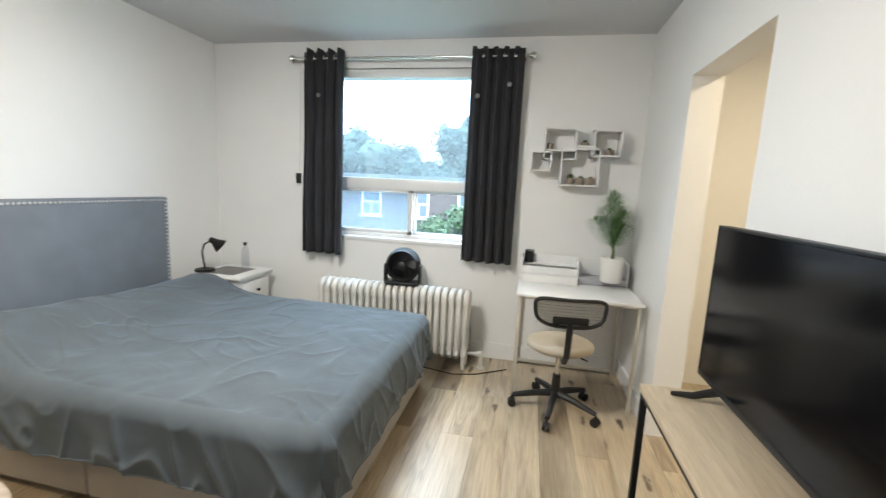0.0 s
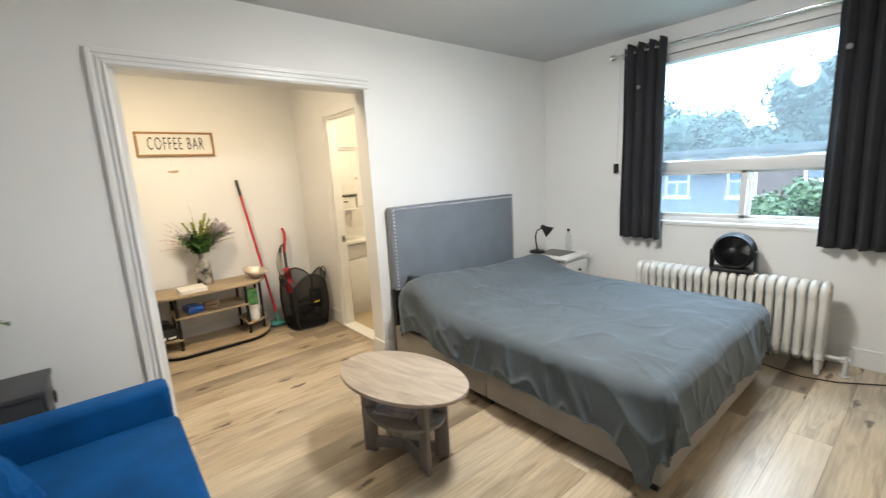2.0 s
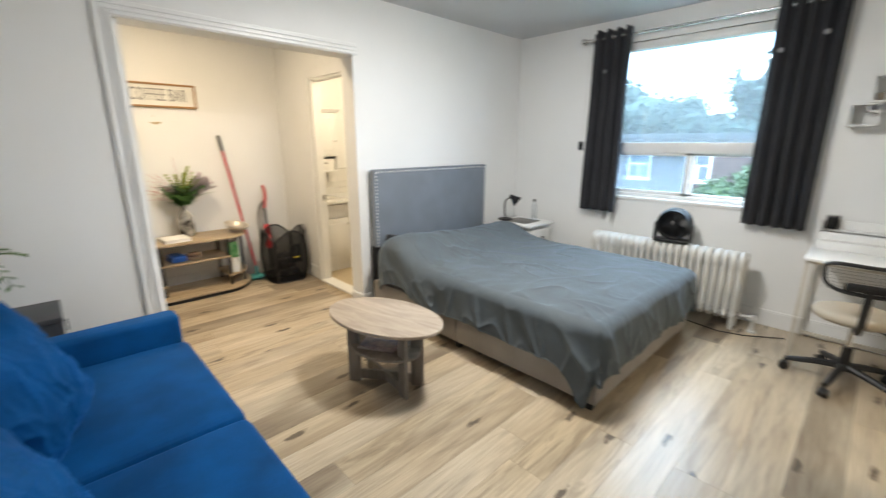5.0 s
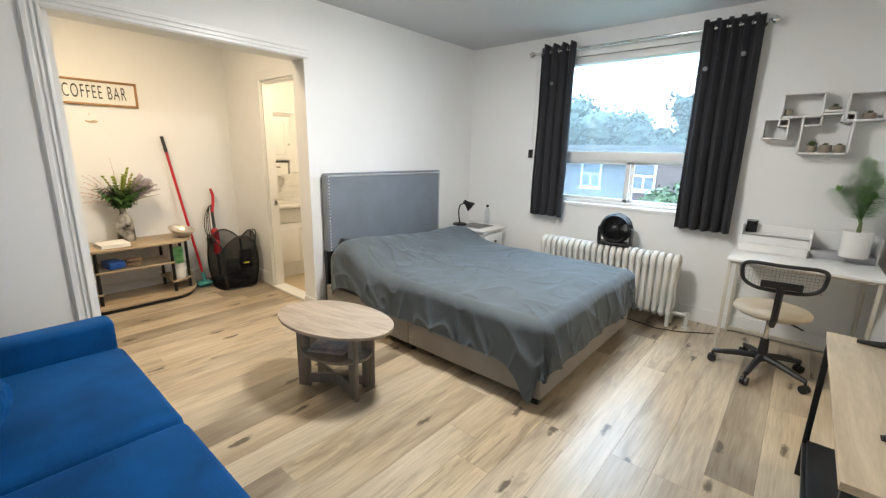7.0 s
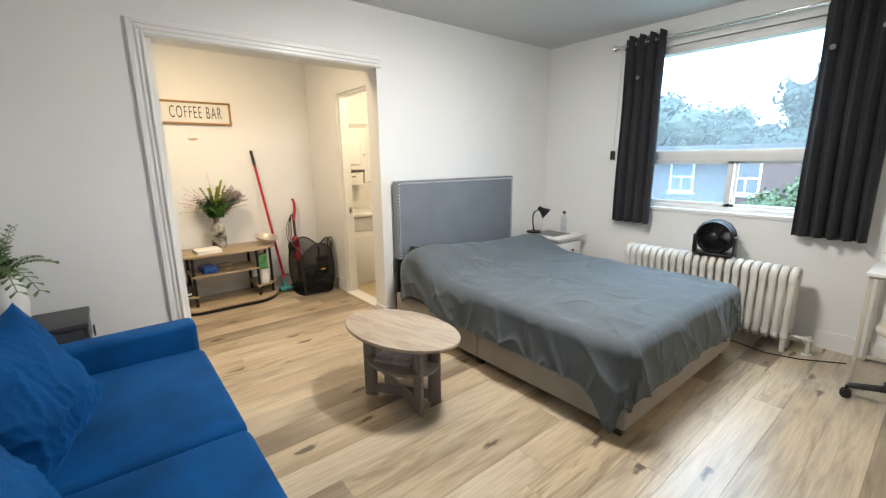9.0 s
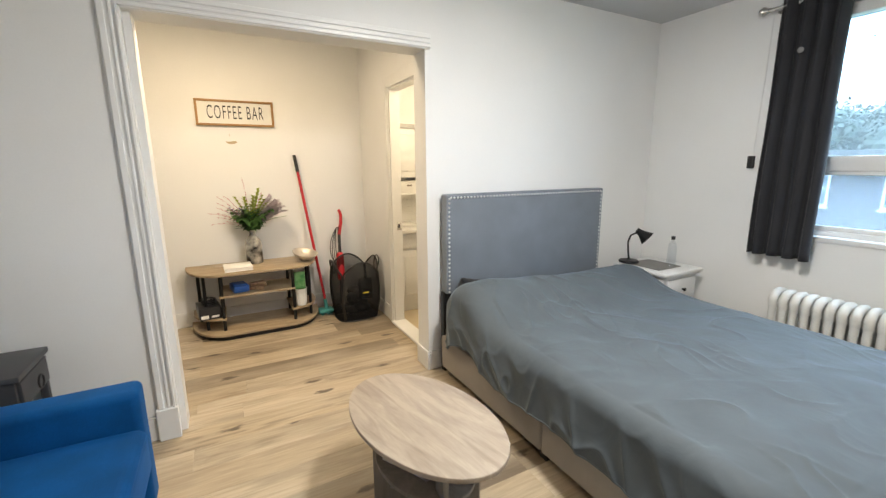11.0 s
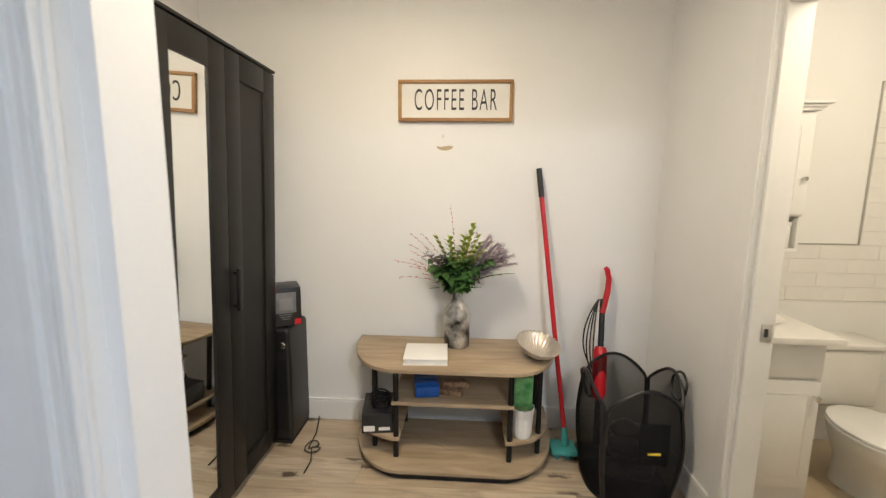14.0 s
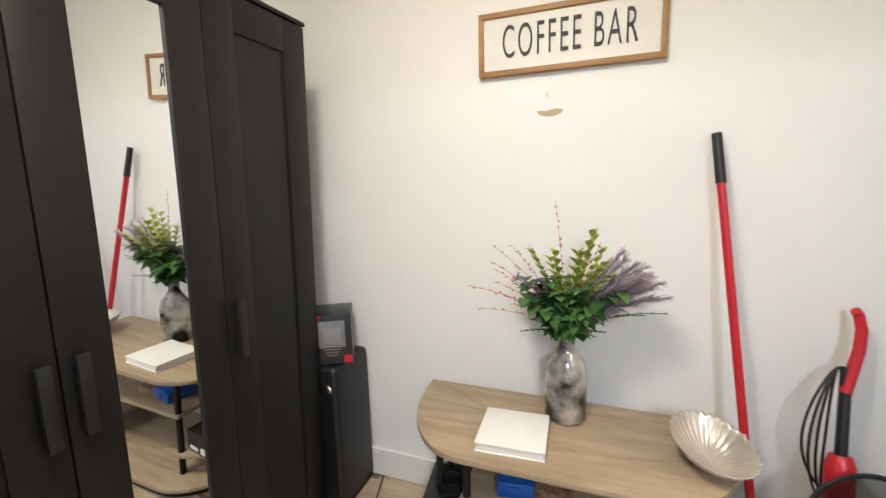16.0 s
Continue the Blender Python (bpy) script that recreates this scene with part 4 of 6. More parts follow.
def fern():
    th = thing("potted_fern", "green fern in a tall white ribbed vase on the side table", "plant", pose(-2.80, -0.95, 0.60))
    b = bmesh.new()
    lathe(b, [(0.045, 0), (0.062, 0.02), (0.075, 0.12), (0.070, 0.20), (0.056, 0.255), (0.054, 0.265), (0.048, 0.262), (0.042, 0.20)], 32, flute=8, depth=0.03)
    part("vase", b, CERAMIC, th, smooth=60)
    rng = random.Random(5)
    for k in range(34):
        a = math.radians(rng.uniform(-95, 25)) if k < 28 else rng.uniform(0.4, 2.6)
        lean = rng.uniform(0.12, 0.6) if k % 3 else rng.uniform(0.6, 1.1)
        ln = rng.uniform(0.20, 0.34)
        b = bmesh.new()
        pts = []
        for i in range(9):
            u = i / 8
            r = lean * ln * (u ** 1.2)
            z = 0.24 + ln * (u - 0.95 * lean * u * u)
            pts.append(Vector((r * math.cos(a), max(-0.11, r * math.sin(a)), z)))
        tube(b, pts, 0.0018, 4)
        for i in range(2, 9):
            d = (pts[i] - pts[i - 1]).normalized()
            s = d.cross(Vector((0, 0, 1))).normalized()
            for sg in (-1, 1):
                w = 0.055 * (1 - 0.45 * i / 8)
                tip = d * 0.55 + s * sg
                for q in range(3):
                    o = pts[i] + tip.normalized() * w * q * 0.33
                    leaf(b, o, tip + d * 0.6 * (q - 0.5), (0, 0, 1), w * 0.55, 0.008, 3, 0.4)
        part("frond", b, LEAF, th, smooth="all")


fern()


def palm():
    th = thing("potted_palm", "green artificial palm in a white pot on the desk", "plant", pose(0.335, 3.14, 0.775))
    b = bmesh.new()
    lathe(b, [(0.070, 0), (0.074, 0.01), (0.078, 0.165), (0.078, 0.172), (0.072, 0.172), (0.070, 0.14), (0.01, 0.14)], 32)
    part("pot", b, CERAMIC, th, "white ceramic pot")
    rng = random.Random(11)
    b = bmesh.new()
    for k in range(5):
        a = k * 1.2566
        rod(b, (0.010 * math.cos(a), 0.010 * math.sin(a), 0.138), (0.004 * math.cos(a), 0.004 * math.sin(a), 0.235), 0.006, 0.004, 8)
    part("stem", b, STEM, th)
    for k in range(9):
        a = math.radians(150 + 240 * k / 9 + rng.uniform(-10, 10))
        lean = (0.05, 0.13, 0.10, 0.03, 0.12, 0.08, 0.11, 0.04, 0.09)[k]
        h = (0.40, 0.24, 0.32, 0.44, 0.27, 0.37, 0.22, 0.42, 0.30)[k]
        out = Vector((math.cos(a), math.sin(a), 0))
        pts = [Vector((0, 0, 0.20)) + out * (lean * u ** 1.5) + Vector((-0.03 * u, 0, 1.12 * h * (u - 0.12 * u * u))) for u in [i / 16 for i in range(17)]]
        b = bmesh.new()
        tube(b, pts, lambda u: 0.0035 * (1 - 0.75 * u), 5)
        turn = math.radians(rng.uniform(-38, 38))
        side = Vector((math.cos(turn), math.sin(turn), 0))
        for i in range(4, 17):
            d = (pts[i] - pts[i - 1]).normalized()
            grow = math.sin(math.pi * min(1.0, (i - 2) / 14.5)) ** 0.6
            for sg in (-1, 1):
                for q in (0.0, 0.5):
                    o = pts[i - 1].lerp(pts[i], q)
                    w = 0.14 * max(0.35, grow)
                    tip = side * sg + d * (0.25 + 0.05 * i) + out * 0.15 + Vector((0, rng.uniform(-.25, .1), 0))
                    end = o + tip.normalized() * w
                    if end.y > 0.19:
                        tip.y = min(tip.y, 0.0)
                    if end.x > 0.16:
                        tip.x *= 0.3
                    leaf(b, o, tip, (0, 0, 1), w, 0.0052, 4, 0.18)
        part("frond", b, PALM, th, smooth="all")


palm()

# ---- wall art ----


def canvas_material(name, cols, seed):
    m = bpy.data.materials.new(name)
    m.use_nodes = True
    nt = m.node_tree
    bsdf = nt.nodes["Principled BSDF"]
    co = nt.nodes.new("ShaderNodeTexCoord")
    mp = nt.nodes.new("ShaderNodeMapping")
    mp.inputs["Scale"].default_value, mp.inputs["Location"].default_value = (5.2, 1.0, 4.2), (seed, seed * 0.7, seed * 1.3)
    nt.links.new(co.outputs["Object"], mp.inputs["Vector"])
    n = nt.nodes.new("ShaderNodeTexNoise")
    n.inputs["Scale"].default_value, n.inputs["Detail"].default_value, n.inputs["Distortion"].default_value = 1.5, 6, 0.2
    # square palette-knife strokes shift the noise patch by patch
    kn, ks, ka = nt.nodes.new("ShaderNodeTexVoronoi"), nt.nodes.new("ShaderNodeVectorMath"), nt.nodes.new("ShaderNodeVectorMath")
    kn.distance = "CHEBYCHEV"
    kn.inputs["Scale"].default_value = 1.5
    ks.operation, ks.inputs["Scale"].default_value = "SCALE", 0.55
    nt.links.new(mp.outputs[0], kn.inputs["Vector"])
    nt.links.new(kn.outputs["Color"], ks.inputs[0])
    nt.links.new(mp.outputs[0], ka.inputs[0])
    nt.links.new(ks.outputs[0], ka.inputs[1])
    nt.links.new(ka.outputs[0], n.inputs["Vector"])
    r = nt.nodes.new("ShaderNodeValToRGB")
    els = r.color_ramp.elements
    els[0].position, els[0].color = 0.28, (*cols[0], 1)
    els[1].position, els[1].color = 0.74, (*cols[-1], 1)
    for i, c in enumerate(cols[1:-1]):
        e = els.new(0.28 + 0.46 * (i + 1) / (len(cols) - 1))
        e.color = (*c, 1)
    nt.links.new(n.outputs["Fac"], r.inputs["Fac"])
    nt.links.new(r.outputs["Color"], bsdf.inputs["Base Color"])
    bsdf.inputs["Roughness"].default_value = 0.75
    f = nt.nodes.new("ShaderNodeTexNoise")
    f.inputs["Scale"].default_value = 180
    bp = nt.nodes.new("ShaderNodeBump")
    bp.inputs["Strength"].default_value, bp.inputs["Distance"].default_value = 0.3, 0.002
    nt.links.new(co.outputs["Object"], f.inputs["Vector"])
    nt.links.new(f.outputs["Fac"], bp.inputs["Height"])
    nt.links.new(bp.outputs["Normal"], bsdf.inputs["Normal"])
    return m


ARTCOLS = [(0.22, 0.22, 0.22), (0.50, 0.49, 0.45), (0.62, 0.60, 0.54), (0.42, 0.47, 0.49), (0.66, 0.64, 0.58), (0.45, 0.42, 0.36)]
TEALCOLS = [(0.05, 0.15, 0.19), (0.16, 0.29, 0.33), (0.52, 0.52, 0.47), (0.60, 0.52, 0.38), (0.62, 0.60, 0.54), (0.36, 0.42, 0.43)]
GREYCOLS = [(0.16, 0.14, 0.12), (0.36, 0.34, 0.30), (0.50, 0.48, 0.43), (0.36, 0.32, 0.27), (0.54, 0.51, 0.45), (0.26, 0.24, 0.21)]
for i, (xa, xb, za, zb, cols, lab) in enumerate(((-1.67, -1.15, 1.475, 2.20, ARTCOLS, "grey and cream abstract canvas panel"), (-2.20, -1.81, 1.475, 2.20, TEALCOLS, "teal, ochre and grey abstract canvas panel"), (-2.73, -2.33, 1.475, 2.20, GREYCOLS, "brown-grey abstract canvas panel"))):
    th = thing("canvas_panel", lab + " on the wall", "painting", pose((xa + xb) / 2, S, za), "canvas panels above the sofa")
    w, h = xb - xa, zb - za
    part("canvas", bx(-w / 2, w / 2, 0.012, 0.034, 0, h, 0.003), canvas_material("painted_canvas", cols, 3.7 * i + 1), th)
    part("stretcher", bx(-w / 2 + 0.02, w / 2 - 0.02, 0.001, 0.012, 0.02, h - 0.02), GREYOAK, th)

# ---- desk ----
dk = thing("desk", "small white desk on thin cream metal legs", "desk", pose(-0.30, 2.72, 0))
part("desktop", bx(0, 0.775, 0, 0.645, 0.712, 0.73, 0.003), WHITELAC, dk)
for x in (0.012, 0.74):
    for y in (0.02, 0.60):
        part("leg", bx(x, x + 0.02, y, y + 0.02, 0, 0.712, 0.002), CREAMMETAL, dk)
for args in ((0.03, 0.745, 0.022, 0.038, 0.694, 0.711), (0.03, 0.745, 0.602, 0.618, 0.025, 0.05), (0.014, 0.03, 0.04, 0.60, 0.694, 0.711), (0.742, 0.758, 0.04, 0.60, 0.694, 0.711)):
    part("rail", bx(*args, 0.002), CREAMMETAL, dk)
og = thing("desk_organizer", "white open desk organizer with compartments on the desk", "organizer", pose(-0.29, 2.93, 0.7305))
for nm, args in (("back_panel", (0.0, 0.755, 0.405, 0.415, 0, 0.17)), ("side_panel", (0.0, 0.012, 0.25, 0.405, 0, 0.17)), ("side_panel", (0.743, 0.755, 0.25, 0.405, 0, 0.17)), ("divider", (0.40, 0.412, 0.25, 0.405, 0, 0.16)), ("front_panel", (0.012, 0.40, 0.25, 0.258, 0, 0.105)), ("tray_floor", (0.412, 0.743, 0.25, 0.405, 0.0, 0.045)), ("ledge", (0.012, 0.40, 0.16, 0.25, 0.0, 0.055))):
    part(nm, bx(*args, 0.002), WHITELAC if nm != "tray_floor" else material("grey_lacquer", (0.42, 0.42, 0.45), 0.4), og)
b = bmesh.new()
for i in range(14):
    a = i * math.tau / 14
    tube(b, [(0.032 * math.cos(a), 0.032 * math.sin(a), 0), (0.034 * math.cos(a), 0.034 * math.sin(a), 0.09)], 0.0016, 4)
for z in (0.002, 0.02, 0.04, 0.06, 0.088):
    tube(b, [(0.033 * math.cos(i * math.tau / 16), 0.033 * math.sin(i * math.tau / 16), z) for i in range(16)], 0.002, 4, True)
lathe(b, [(0.03, 0.0), (0.0305, 0.082)], 14)
solid("pencil_cup", b, BLACKMETAL, "black wire mesh pencil cup on the organizer", "cup", pose(-0.235, 3.30, 0.845))
solid("cup_shelf", bx(-0.05, 0.36, -0.07, 0.03, 0, 0.006), WHITELAC, "white paper stack in the organizer", "paper", pose(-0.235, 3.295, 0.838))

# ---- office chair ----
ch = thing("office_chair", "small swivel chair with beige seat and black mesh back", "chair", pose(-0.01, 2.68, 0, 0, 0, 6))
b = bmesh.new()
lathe(b, [(0.05, 0.405), (0.175, 0.412), (0.205, 0.43), (0.208, 0.447), (0.197, 0.461), (0.17, 0.471), (0.12, 0.478), (0.06, 0.481), (0.004, 0.4815)], 32)
bmesh.ops.transform(b, matrix=Matrix.Diagonal((1, 0.95, 1, 1)), verts=b.verts)
part("seat", b, BEIGECLOTH, ch, smooth=60)
b = bmesh.new()
rod(b, (0, 0, 0.20), (0, 0, 0.41), 0.014)
part("gas_lift", b, CHROME, ch)
b = bmesh.new()
rod(b, (0, 0, 0.09), (0, 0, 0.24), 0.032, 0.024)
part("column_cover", b, BLACKPLASTIC, ch)
for k in range(5):
    a = math.radians(-108 + 72 * k)
    b = bmesh.new()
    p = [Vector((r * math.cos(a), r * math.sin(a), z)) for r, z in ((0.02, 0.115), (0.12, 0.105), (0.22, 0.085), (0.27, 0.075))]
    tube(b, p, lambda u: 0.024 - 0.009 * u, 8)
    sp = part("base_arm", b, BLACKPLASTIC, ch)
    b = bmesh.new()
    for o in (-0.013, 0.013):
        c = Vector((0.27 * math.cos(a), 0.27 * math.sin(a), 0.026)) + Vector((-math.sin(a), math.cos(a), 0)) * o
        d = Vector((-math.sin(a), math.cos(a), 0)) * 0.008
        rod(b, c - d, c + d, 0.026, seg=16)
    rod(b, (0.27 * math.cos(a), 0.27 * math.sin(a), 0.03), (0.27 * math.cos(a), 0.27 * math.sin(a), 0.075), 0.007)
    part("caster", b, BLACKPLASTIC, sp)
b = bmesh.new()
fr = []
for i in range(40):
    a = i * math.tau / 40
    cx, sz = math.cos(a), math.sin(a)
    w = 0.195 + 0.02 * sz
    x = w * math.copysign(abs(cx) ** 0.45, cx)
    z = 0.705 + 0.078 * math.copysign(abs(sz) ** 0.6, sz) + 0.012 * (x / 0.2) ** 2
    fr.append((x, -0.235 + 0.25 * x * x * 2.2, z))
tube(b, fr, 0.0115, 8, True)
br = part("backrest_frame", b, BLACKPLASTIC, ch)
b = bmesh.new()
for q in range(21):
    x = -0.18 + 0.018 * q
    tube(b, [(x, -0.235 + 0.55 * x * x, 0.635), (x, -0.237 + 0.55 * x * x, 0.78)], 0.0007, 4)
for q in range(8):
    z = 0.642 + 0.018 * q
    tube(b, [(x, -0.235 + 0.55 * x * x, z) for x in [-0.19 + 0.038 * i for i in range(11)]], 0.0007, 4)
part("mesh_panel", b, BLACKPLASTIC, br)
b = bmesh.new()
tube(b, [(0, 0.02, 0.405), (0, -0.17, 0.395), (0, -0.225, 0.45), (0, -0.243, 0.62), (0, -0.24, 0.66)], 0.019, 8)
box(b, -0.10, 0.10, -0.253, -0.236, 0.645, 0.69, 0.006)
part("back_bracket", b, BLACKPLASTIC, ch)
b = bmesh.new()
tube(b, [(0.03, 0, 0.40), (0.12, -0.03, 0.375), (0.17, -0.05, 0.36)], 0.006, 6)
part("lever", b, BLACKPLASTIC, ch)

# ---- cube shelf on the wall ----
sh = thing("wall_shelf", "white interlocking cube shelf mounted on the wall", "shelf", pose(0, 3.245, 0))
for i, (xa, xb, za, zb) in enumerate(((-0.19, 0.035, 1.675, 1.84), (0.15, 0.34, 1.645, 1.83), (-0.065, 0.205, 1.43, 1.70), (-0.28, -0.13, 1.53, 1.672), (0.035, 0.15, 1.705, 1.72), (-0.065, 0.04, 1.615, 1.695), (0.135, 0.205, 1.64, 1.705), (-0.195, -0.13, 1.615, 1.672))):
    b = bmesh.new()
    t = 0.011
    d0 = 0.002 * i
    if zb - za > 0.03:
        box(b, xa, xb, d0, 0.134, za, za + t, 0.001)
        box(b, xa, xb, d0, 0.134, zb - t, zb, 0.001)
        box(b, xa, xa + t, d0, 0.133, za, zb, 0.001)
        box(b, xb - t, xb, d0, 0.133, za, zb, 0.001)
    else:
        box(b, xa, xb, d0, 0.134, za, zb, 0.001)
    part("cube", b, WHITELAC, sh)
POTMAT = material("concrete_pot", (0.36, 0.30, 0.24), 0.8, 0, 0.25, 20, 0.3, 120)
SUCC = material("succulent_leaf", (0.10, 0.16, 0.06), 0.5, 0, 0.3, 20, 0.1, 80)
for px, pz, r, h, kind in ((-0.150, 1.687, 0.022, 0.045, 0), (0.093, 1.721, 0.034, 0.02, 1), (0.265, 1.657, 0.034, 0.036, 1), (0.015, 1.442, 0.026, 0.045, 2), (0.085, 1.442, 0.034, 0.05, 1), (0.155, 1.442, 0.030, 0.05, 1)):
    th = thing("succulent_pot", "tiny succulent in a round grey-brown pot on the wall shelf", "plant", pose(px, 3.30, pz), "succulents on the wall shelf")
    b = bmesh.new()
    lathe(b, [(r * 0.8, 0), (r, h * 0.4), (r * 0.98, h), (r * 0.85, h), (r * 0.8, h * 0.8)], 18)
    part("pot", b, POTMAT, th)
    b = bmesh.new()
    for q in range(22):
        a, e = q * 2.4, (0.35 + 0.95 * q / 22) if kind == 2 else (0.15 + 1.1 * q / 22)
        ln = 0.05 if kind == 2 else r * 0.9
        leaf(b, (0, 0, h * 0.8), (math.cos(a) * math.cos(e), math.sin(a) * math.cos(e), math.sin(e)), (0, 0, 1), ln, 0.007, 3)
    part("leaves", b, SUCC, th, smooth="all")

# ---- television console ----
tc = thing("tv_console", "low console with oak top and black steel frame", "tv stand", pose(0.195, 0.56, 0))
CL = 1.11
part("top", bx(0, 0.30, 0, CL, 0.668, 0.69, 0.002), PALEOAK, tc)
part("shelf", bx(0.02, 0.28, 0.03, CL - 0.03, 0.17, 0.188, 0.002), BLACKMETAL, tc)
for x in (0.006, 0.272):
    for y in (0.006, CL - 0.028):
        part("leg", bx(x, x + 0.022, y, y + 0.022, 0, 0.668, 0.002), BLACKMETAL, tc)
    part("long_rail", bx(x, x + 0.022, 0.028, CL - 0.028, 0.646, 0.668, 0.002), BLACKMETAL, tc)
    part("long_rail", bx(x, x + 0.02, 0.028, CL - 0.028, 0.15, 0.17, 0.002), BLACKMETAL, tc)
for y in (0.006, CL - 0.028):
    part("end_rail", bx(0.028, 0.272, y, y + 0.022, 0.646, 0.668, 0.002), BLACKMETAL, tc)
tv = thing("television", "black flat-screen television standing on the console", "television", pose(0.418, 1.215, 0.69))
TW = 0.49
part("screen", bx(-0.0185, -0.014, -TW + 0.008, TW - 0.008, 0.075, 0.595), SCREEN, tv, "glossy dark glass screen")
part("bezel", bx(-0.014, 0.02, -TW, TW, 0.055, 0.605, 0.004), BLACKPLASTIC, tv)
fb = bmesh.new()
for a, c in ((0.055, 0.075), (0.597, 0.605)):
    box(fb, -0.020, -0.013, -TW, TW, a, c, 0.001)
for a in (-TW, TW - 0.008):
    box(fb, -0.020, -0.013, a, a + 0.008, 0.055, 0.605, 0.001)
part("frame_edge", fb, BLACKPLASTIC, tv)
part("rear_housing", bx(0.02, 0.05, -0.35, 0.35, 0.09, 0.40, 0.01), BLACKPLASTIC, tv)
for y in (-0.36, 0.36):
    b = bmesh.new()
    tube(b, [(-0.135, y + 0.03 * (1 if y > 0 else -1), 0.008), (-0.07, y + 0.012 * (1 if y > 0 else -1), 0.016), (0.0, y, 0.045), (0.02, y, 0.06), (0.03, y, 0.045), (0.075, y + 0.02 * (1 if y > 0 else -1), 0.006)], lambda u: 0.008 + 0.011 * (1 - abs(2 * u - 1)), 8)
    part("foot", b, BLACKPLASTIC, tv)

# ---- hall: wardrobe ----
wd = thing("wardrobe", "tall black three-door wardrobe with a mirrored middle door", "wardrobe", pose(-4.457, -0.65, 0, -2.1))
WWID, WH, WD = 1.215, 1.912, 0.46
part("carcass", bx(0, WWID, -WD, -0.022, 0.03, WH - 0.012, 0.002), WARD, wd)
part("top_board", bx(-0.004, WWID + 0.004, -WD, 0.004, WH - 0.012, WH, 0.002), WARD, wd)
part("plinth", bx(0.01, WWID - 0.01, -WD, -0.05, 0, 0.03), WARD, wd)
dw = WWID / 3
for k in range(3):
    a, c = k * dw + 0.002, (k + 1) * dw - 0.002
    z0, z1 = 0.045, WH - 0.018
    b = bmesh.new()
    box(b, a, a + 0.10, -0.02, 0, z0, z1, 0.0015)
    box(b, c - 0.10, c, -0.02, 0, z0, z1, 0.0015)
    box(b, a + 0.10, c - 0.10, -0.02, 0, z0, z0 + 0.10, 0.0015)
    box(b, a + 0.10, c - 0.10, -0.02, 0, z1 - 0.10, z1, 0.0015)
    d = part("door", b, WARD, wd)
    part("mirror" if k == 1 else "door_panel", bx(a + 0.095, c - 0.095, -0.016, -0.008, z0 + 0.095, z1 - 0.095), MIRROR if k == 1 else WARD, d, "tall mirror" if k == 1 else "")
    hx = (c - 0.028) if k != 2 else (a + 0.034)
    b = bx(hx - 0.013, hx + 0.013, 0.016, 0.030, 0.86, 1.04, 0.003)
    for zz in (0.88, 1.02):
        box(b, hx - 0.006, hx + 0.006, -0.001, 0.02, zz - 0.006, zz + 0.006, 0.001)
    part("handle", b, BLACKPLASTIC, d, "black bar handle")

# ---- hall: heater tower and boxed item ----
hp = thing("air_purifier", "black tower air purifier beside the wardrobe", "air purifier", pose(-4.575, -0.62, 0))
part("body", bx(-0.15, 0.105, -0.14, 0.052, 0.02, 0.645, 0.022, 4), BLACKPLASTIC, hp)
part("foot", bx(-0.145, 0.10, -0.13, 0.045, 0, 0.022, 0.004), BLACKPLASTIC, hp)
part("top_panel", bx(-0.125, 0.08, -0.12, 0.034, 0.6452, 0.649, 0.001), SCREEN, hp)
b = bmesh.new()
lathe(b, [(0.018, 0), (0.02, 0.004), (0.016, 0.01), (0.003, 0.011)], 18)
bmesh.ops.transform(b, matrix=pose(0.105, 0.015, 0.555, 0, 90, 0), verts=b.verts)
part("knob", b, CHROME, hp, "round chrome knob")
b = bmesh.new()
for i in range(18):
    tube(b, [(0.1055, -0.115 + 0.145 * i / 17, 0.08), (0.1055, -0.115 + 0.145 * i / 17, 0.48)], 0.0018, 4)
part("vent_grille", b, BLACKMETAL, hp)
b = bmesh.new()
pts = [(0.10 + 0.04 * math.cos(i * 0.9) + 0.006 * i, 0.15 + 0.04 * math.sin(i * 0.9) + 0.003 * i, 0.006 + 0.0025 * (i % 5)) for i in range(12)]
tube(b, [(-0.1, 0.125, 0.05), (0.0, 0.14, 0.006)] + pts + [(0.24, 0.20, 0.005), (0.33, 0.20, 0.005)], 0.0034, 6)
part("power_cord", b, BLACKPLASTIC, hp)
kb = thing("appliance_box", "black and red carton with a pictured jar on the purifier", "box", pose(-4.59, -0.640, 0.65, 0, 0, 30))
CARTON = material("black_carton", (0.02, 0.02, 0.022), 0.35, 0, 0.1, 6, 0.02, 60)
part("carton", bx(-0.06, 0.10, -0.085, 0.075, 0, 0.205, 0.002), CARTON, kb)
part("red_corner", bx(0.1005, 0.102, 0.04, 0.073, 0.005, 0.035), RED, kb)
part("red_corner", bx(0.1005, 0.102, -0.083, -0.045, 0.185, 0.204), RED, kb)
GREYINK = material("grey_print", (0.20, 0.20, 0.21), 0.4, 0, 0.2, 30, 0, 60)
part("picture", bx(0.1005, 0.1015, -0.055, 0.050, 0.070, 0.180, 0.0003), GREYINK, kb)
part("picture", bx(0.1016, 0.1022, -0.033, 0.033, 0.085, 0.15, 0.0003), material("lid_print", (0.24, 0.24, 0.25), 0.4), kb)
for q in range(3):
    part("text_bar", bx(0.1005, 0.1013, -0.035 + 0.006 * q, 0.03 - 0.006 * q, 0.06 - 0.012 * q, 0.064 - 0.012 * q), GREYINK, kb)

# ---- hall: low stand ----
stand = thing("media_stand", "low open stand with oak-look shelves and black posts", "shelf unit", pose(-4.69, 0.29, 0))


